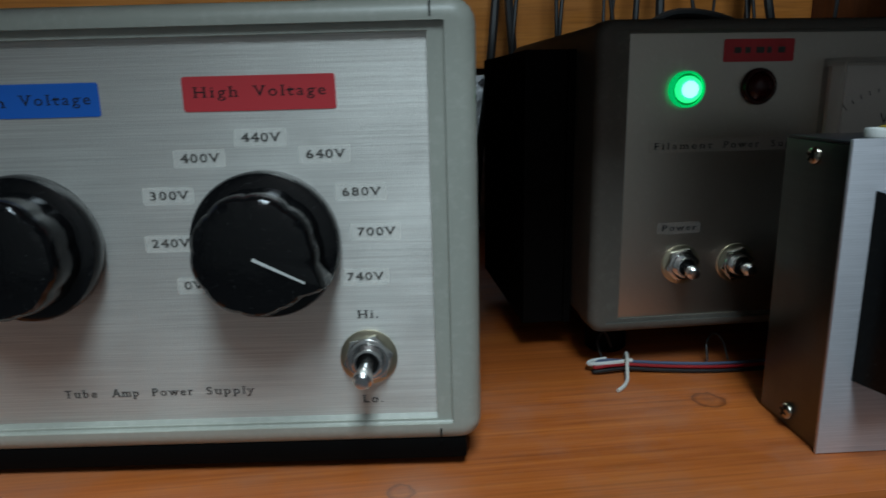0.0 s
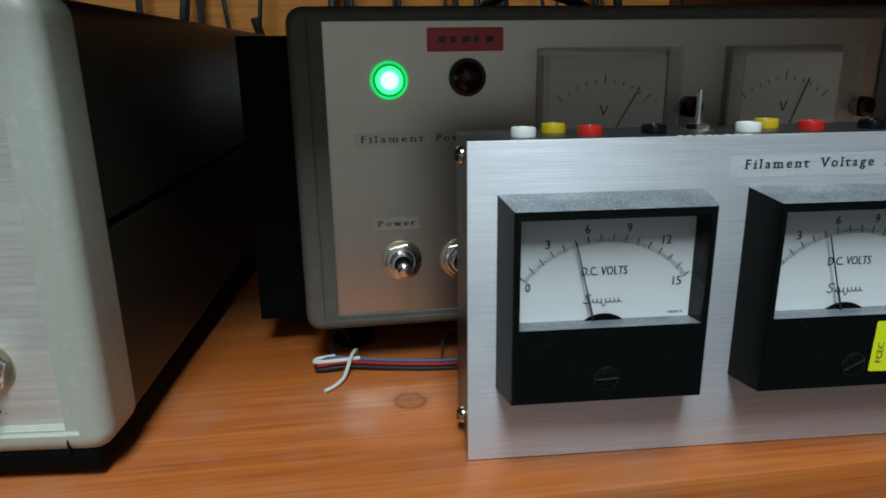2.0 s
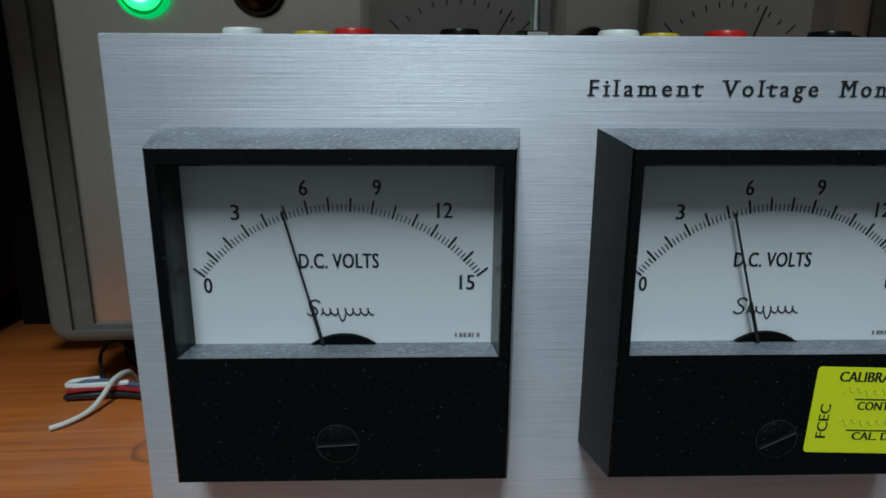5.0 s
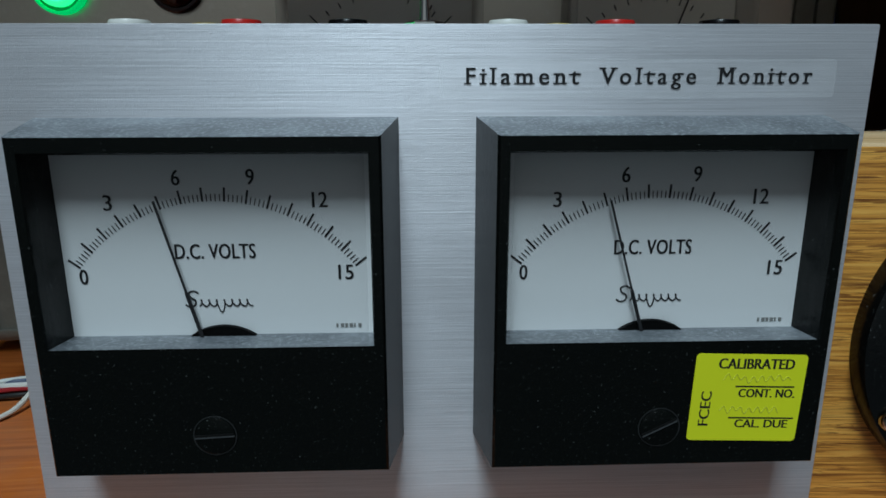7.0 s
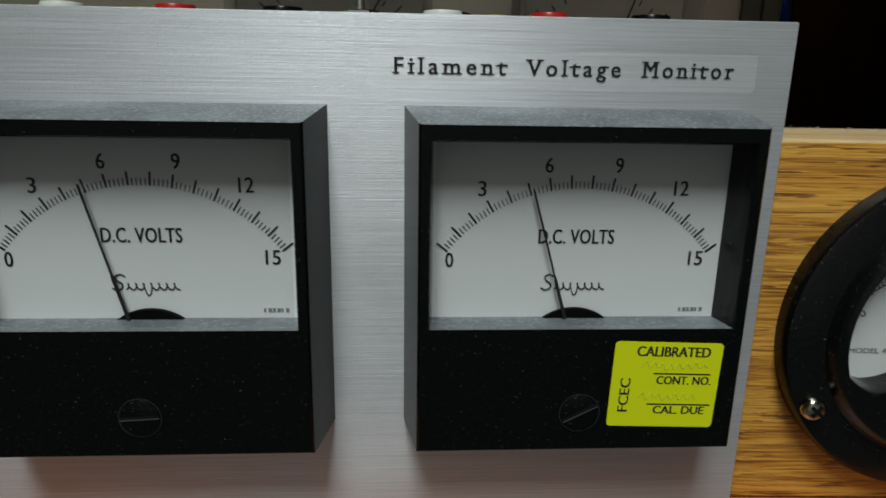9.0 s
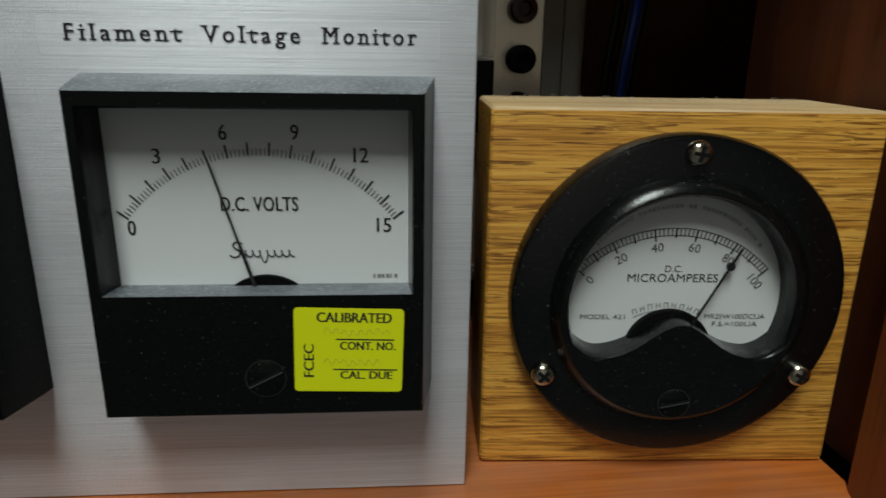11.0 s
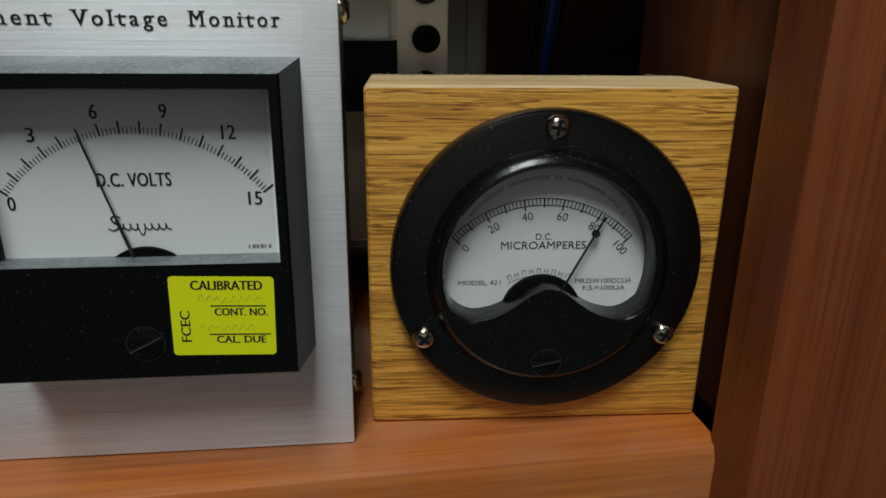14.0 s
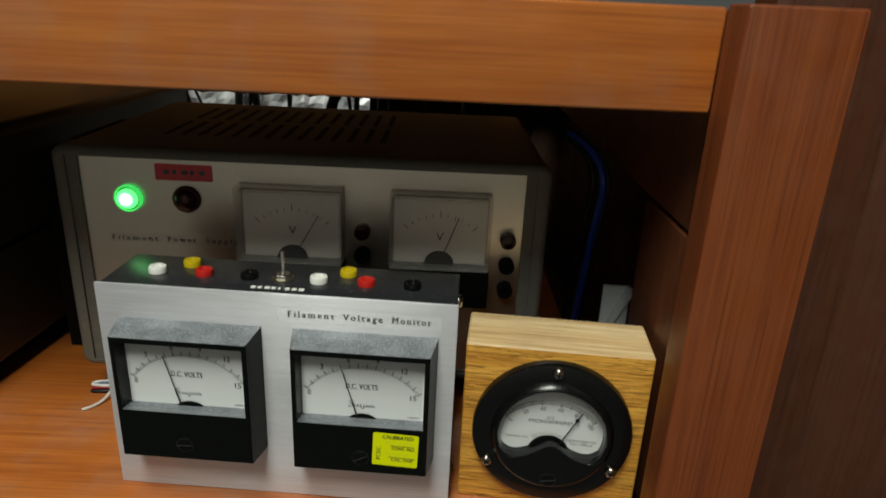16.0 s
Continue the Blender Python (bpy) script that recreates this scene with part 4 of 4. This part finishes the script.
part("maker_mark", marks, PRINT_GREY, rm)
marks = BM()
for i in range(42):
    if i in (10, 21, 24, 35, 40):
        continue
    q = radians((i - 20.5) * 2.55)
    n = len(marks.verts)
    for sx in (-0.25, 0.14):
        box(marks, sx - 0.06, sx + 0.06, -1.31, -1.15, 20.45, 21.25)
    box(marks, -0.25, 0.14, -1.31, -1.15, 20.8 + 0.3 * (i % 2), 20.92 + 0.3 * (i % 2))
    marks.verts.ensure_lookup_table()
    turn_verts(marks, marks.verts[n:], Matrix.Translation((0, 0, -1.2)) @ Matrix.Rotation(q, 4, "Y"))
part("maker_mark", marks, PRINT_GREY, rm)
part("hub", lathe(BM(), [(9.2, -1.3), (9.2, -2.6), (8.8, -2.8)], 40, "y", (-0.5, 0, 28.8 - CZ)), MATTBLACK, rm)
tip, base = Vector((12.2, 0, 51.5 - CZ)), Vector((4.3, 0, 35.9 - CZ))
d = tip - base
bm = box(BM(), -0.22, 0.22, -3.2, -2.9, -2, d.length)
lathe(bm, [(0.9, -3.3), (0.9, -2.8)], 16, "y", (0, 0, d.length * 0.76))
turn_verts(bm, bm.verts[:], Matrix.Translation(base) @ Matrix.Rotation(math.atan2(d.x, d.z), 4, "Y"))
part("needle", bm, INK, rm)
pane = part("glass", prism(BM(), [shrink(p, 0.984) for p in opening], -4.6, -4.0), GLASS, rm, "clear meter window")
pane.visible_shadow = False
for q, spin in ((90, 8), (210, 40), (330, 25)):
    pan_screw("screw", rm, 31.0 * math.cos(radians(q)), -4.75, 31.0 * math.sin(radians(q)) - (0.3 if q == 90 else -0.2), 2.5, "-y", NICKEL, spin)
adjust_screw(rm, 0.2, -7.6, 19.4 - CZ, 3.2, 12)

# ---- loose wires beside the filament supply ----
loom = thing("wire_bundle", at(0, 0, 0), "folded bundle of thin coloured wires with a white tie", "wires")
for k, (m, dy, dz) in enumerate(((RUBBER, -2.2, 0.9), (RED_WIRE, -1.3, 2.3), (RUBBER, 0.0, 1.0), (BLUE_WIRE, 0.6, 2.9), (RUBBER, 1.6, 1.4))):
    y, z = 66.5 + dy, dz
    part("wire", tube(BM(), [(60, y + 5, z), (30, y + 1.5, z), (0, y - 0.6, z), (-22, y + 1.2, z + 0.3), (-38, y + 3.6, z + 0.8), (-47, y + 3.4 + 0.4 * dy, z + 0.9), (-53 + 0.5 * k, y + 2.6, z + 0.4), (-50 + 0.4 * k, y + 5.6, z + 0.7), (-43, y + 6.2, z + 0.4), (-36, y + 5.0, z)], 0.75, 8), m, loom)
part("wire", tube(BM(), [(-36, 70.4, 4.2), (-43, 68.8, 4.3), (-50, 69.0, 3.8), (-54, 70.4, 3.3), (-53, 72.4, 3.6), (-46, 74, 3.9)], 0.85, 8), WHITE_CAP, loom)
part("tie", tube(BM(), [(-37, 78, 1.2), (-37.4, 74, 6.0), (-39, 68, 6.4), (-40.5, 63, 3.4), (-42, 58, 1.6), (-45, 53, 1.1), (-48.5, 49.5, 1.0)], 0.75, 8), WHITE_WIRE, loom)
part("wire", tube(BM(), [(-2, 74, 1), (-1, 78, 8), (3, 80, 11), (6, 78, 8), (7, 74, 1)], 0.45, 6), RUBBER, loom)
part("wire", tube(BM(), [(-46, 76, 1), (-48, 80, 9), (-44, 84, 12), (-40, 86, 4)], 0.6, 6), RUBBER, loom)

# ---- cables at the back ----
random.seed(4)
for i in range(26):
    x = -185 + 15 * i + random.uniform(-7, 7)
    y = random.uniform(335, 352)
    r = random.choice((1.1, 1.3, 1.6, 2.4, 3.4))
    if 5 < i < 8:
        continue
    dx = random.uniform(-28, 28)
    c = thing("hanging_cable", at(0, 0, 0), "black cable hanging down behind the power supplies", "cable", "cables at the back")
    part("sheath", tube(BM(), [(x, y, 0.5 + r), (x + dx * 0.2, y + 4, 60), (x + dx * 0.6, y - 5, 130), (x + dx, y + 3, 210), (x + dx * 1.3, y, 330)], r, 8), RUBBER, c)
c = thing("hanging_cable", at(0, 0, 0), "thick black cable looped behind the filament supply", "cable", "cables at the back")
part("sheath", tube(BM(), [(20, 300, 4), (28, 310, 120), (60, 320, 160), (95, 322, 165), (130, 320, 150), (150, 318, 110), (152, 318, 4)], 4.2, 10), RUBBER, c)
sheet = thing("foil_sheet", FUR @ at(-345, 385, 0), "crumpled silver foil sheet standing behind the power supplies", "foil sheet")
bm = BM()
g = [[bm.verts.new((-156 + 6 * i, 9 * noise.noise((i * 0.55, j * 0.6, 1.0)) + 5 * noise.noise((i * 1.3, j * 1.4, 5.0)), 0.4 + 6.6 * j + 2.0 * noise.noise((i * 0.8, j * 0.8, 9.0)) * (j > 0))) for j in range(20)] for i in range(58)]
for i in range(57):
    for j in range(19):
        bm.faces.new((g[i][j], g[i + 1][j], g[i + 1][j + 1], g[i][j + 1]))
ob = part("sheet", bm, FOIL, sheet, "", False)
sol = ob.modifiers.new("thickness", "SOLIDIFY")
sol.thickness = 0.0006

# ---- behind the oak block ----
for k in range(5):
    c = thing("blue_cable" if k < 1 else "black_cable", at(0, 0, 0), "blue cable hanging beside the filament supply" if k < 1 else "black cable hanging beside the filament supply", "cable", "cables beside the supply")
    x, y = 213 + 3.4 * k, 150 + 5 * ((k * 2) % 3)
    if k < 2:
        x, y = 225 + 3.6 * k, 149 + 3 * k
    part("sheath", tube(BM(), [(x - 6, y, 3), (x - 3, y, 45), (x + 0.5, y, 85), (x + 3.0, y, 108), (x + 1.5, y + 2, 122), (x - 6, y + 8, 133), (x - 18, y + 20, 140)], 2.1 if k < 1 else 1.7, 10), BLUE_CABLE if k < 1 else RUBBER, c)
bracket = thing("grey_bracket", at(226, 100, 0, 3), "pale grey plastic bracket standing on the shelf", "bracket")
part("plate", box(BM(), 0, 15, 0, 2.5, 0.2, 70, 0.6), GREY_PLASTIC, bracket)
part("rib", prism(BM(), [(0, 40), (2.2, 40), (15, 64), (15, 70), (12.5, 70)], -3, 0.0), GREY_PLASTIC, bracket)
for pts, r in (([(-112, 340, 150), (-99, 339, 104), (-91, 338, 78), (-90, 338, 55), (-94, 338, 30), (-104, 338, 12), (-116, 340, 4)], 3.2), ([(-98, 342, 132), (-88, 345, 100), (-83, 345, 60), (-74, 343, 30), (-72, 340, 4)], 1.3), ([(-100, 340, 42), (-84, 338, 46), (-74, 338, 34), (-82, 336, 20), (-100, 334, 12)], 2.0)):
    c = thing("loose_cable", at(0, 0, 0), "thin black cable coiled behind the grey power supply", "cable", "cables at the back")
    part("sheath", tube(BM(), pts, r, 8), RUBBER, c)
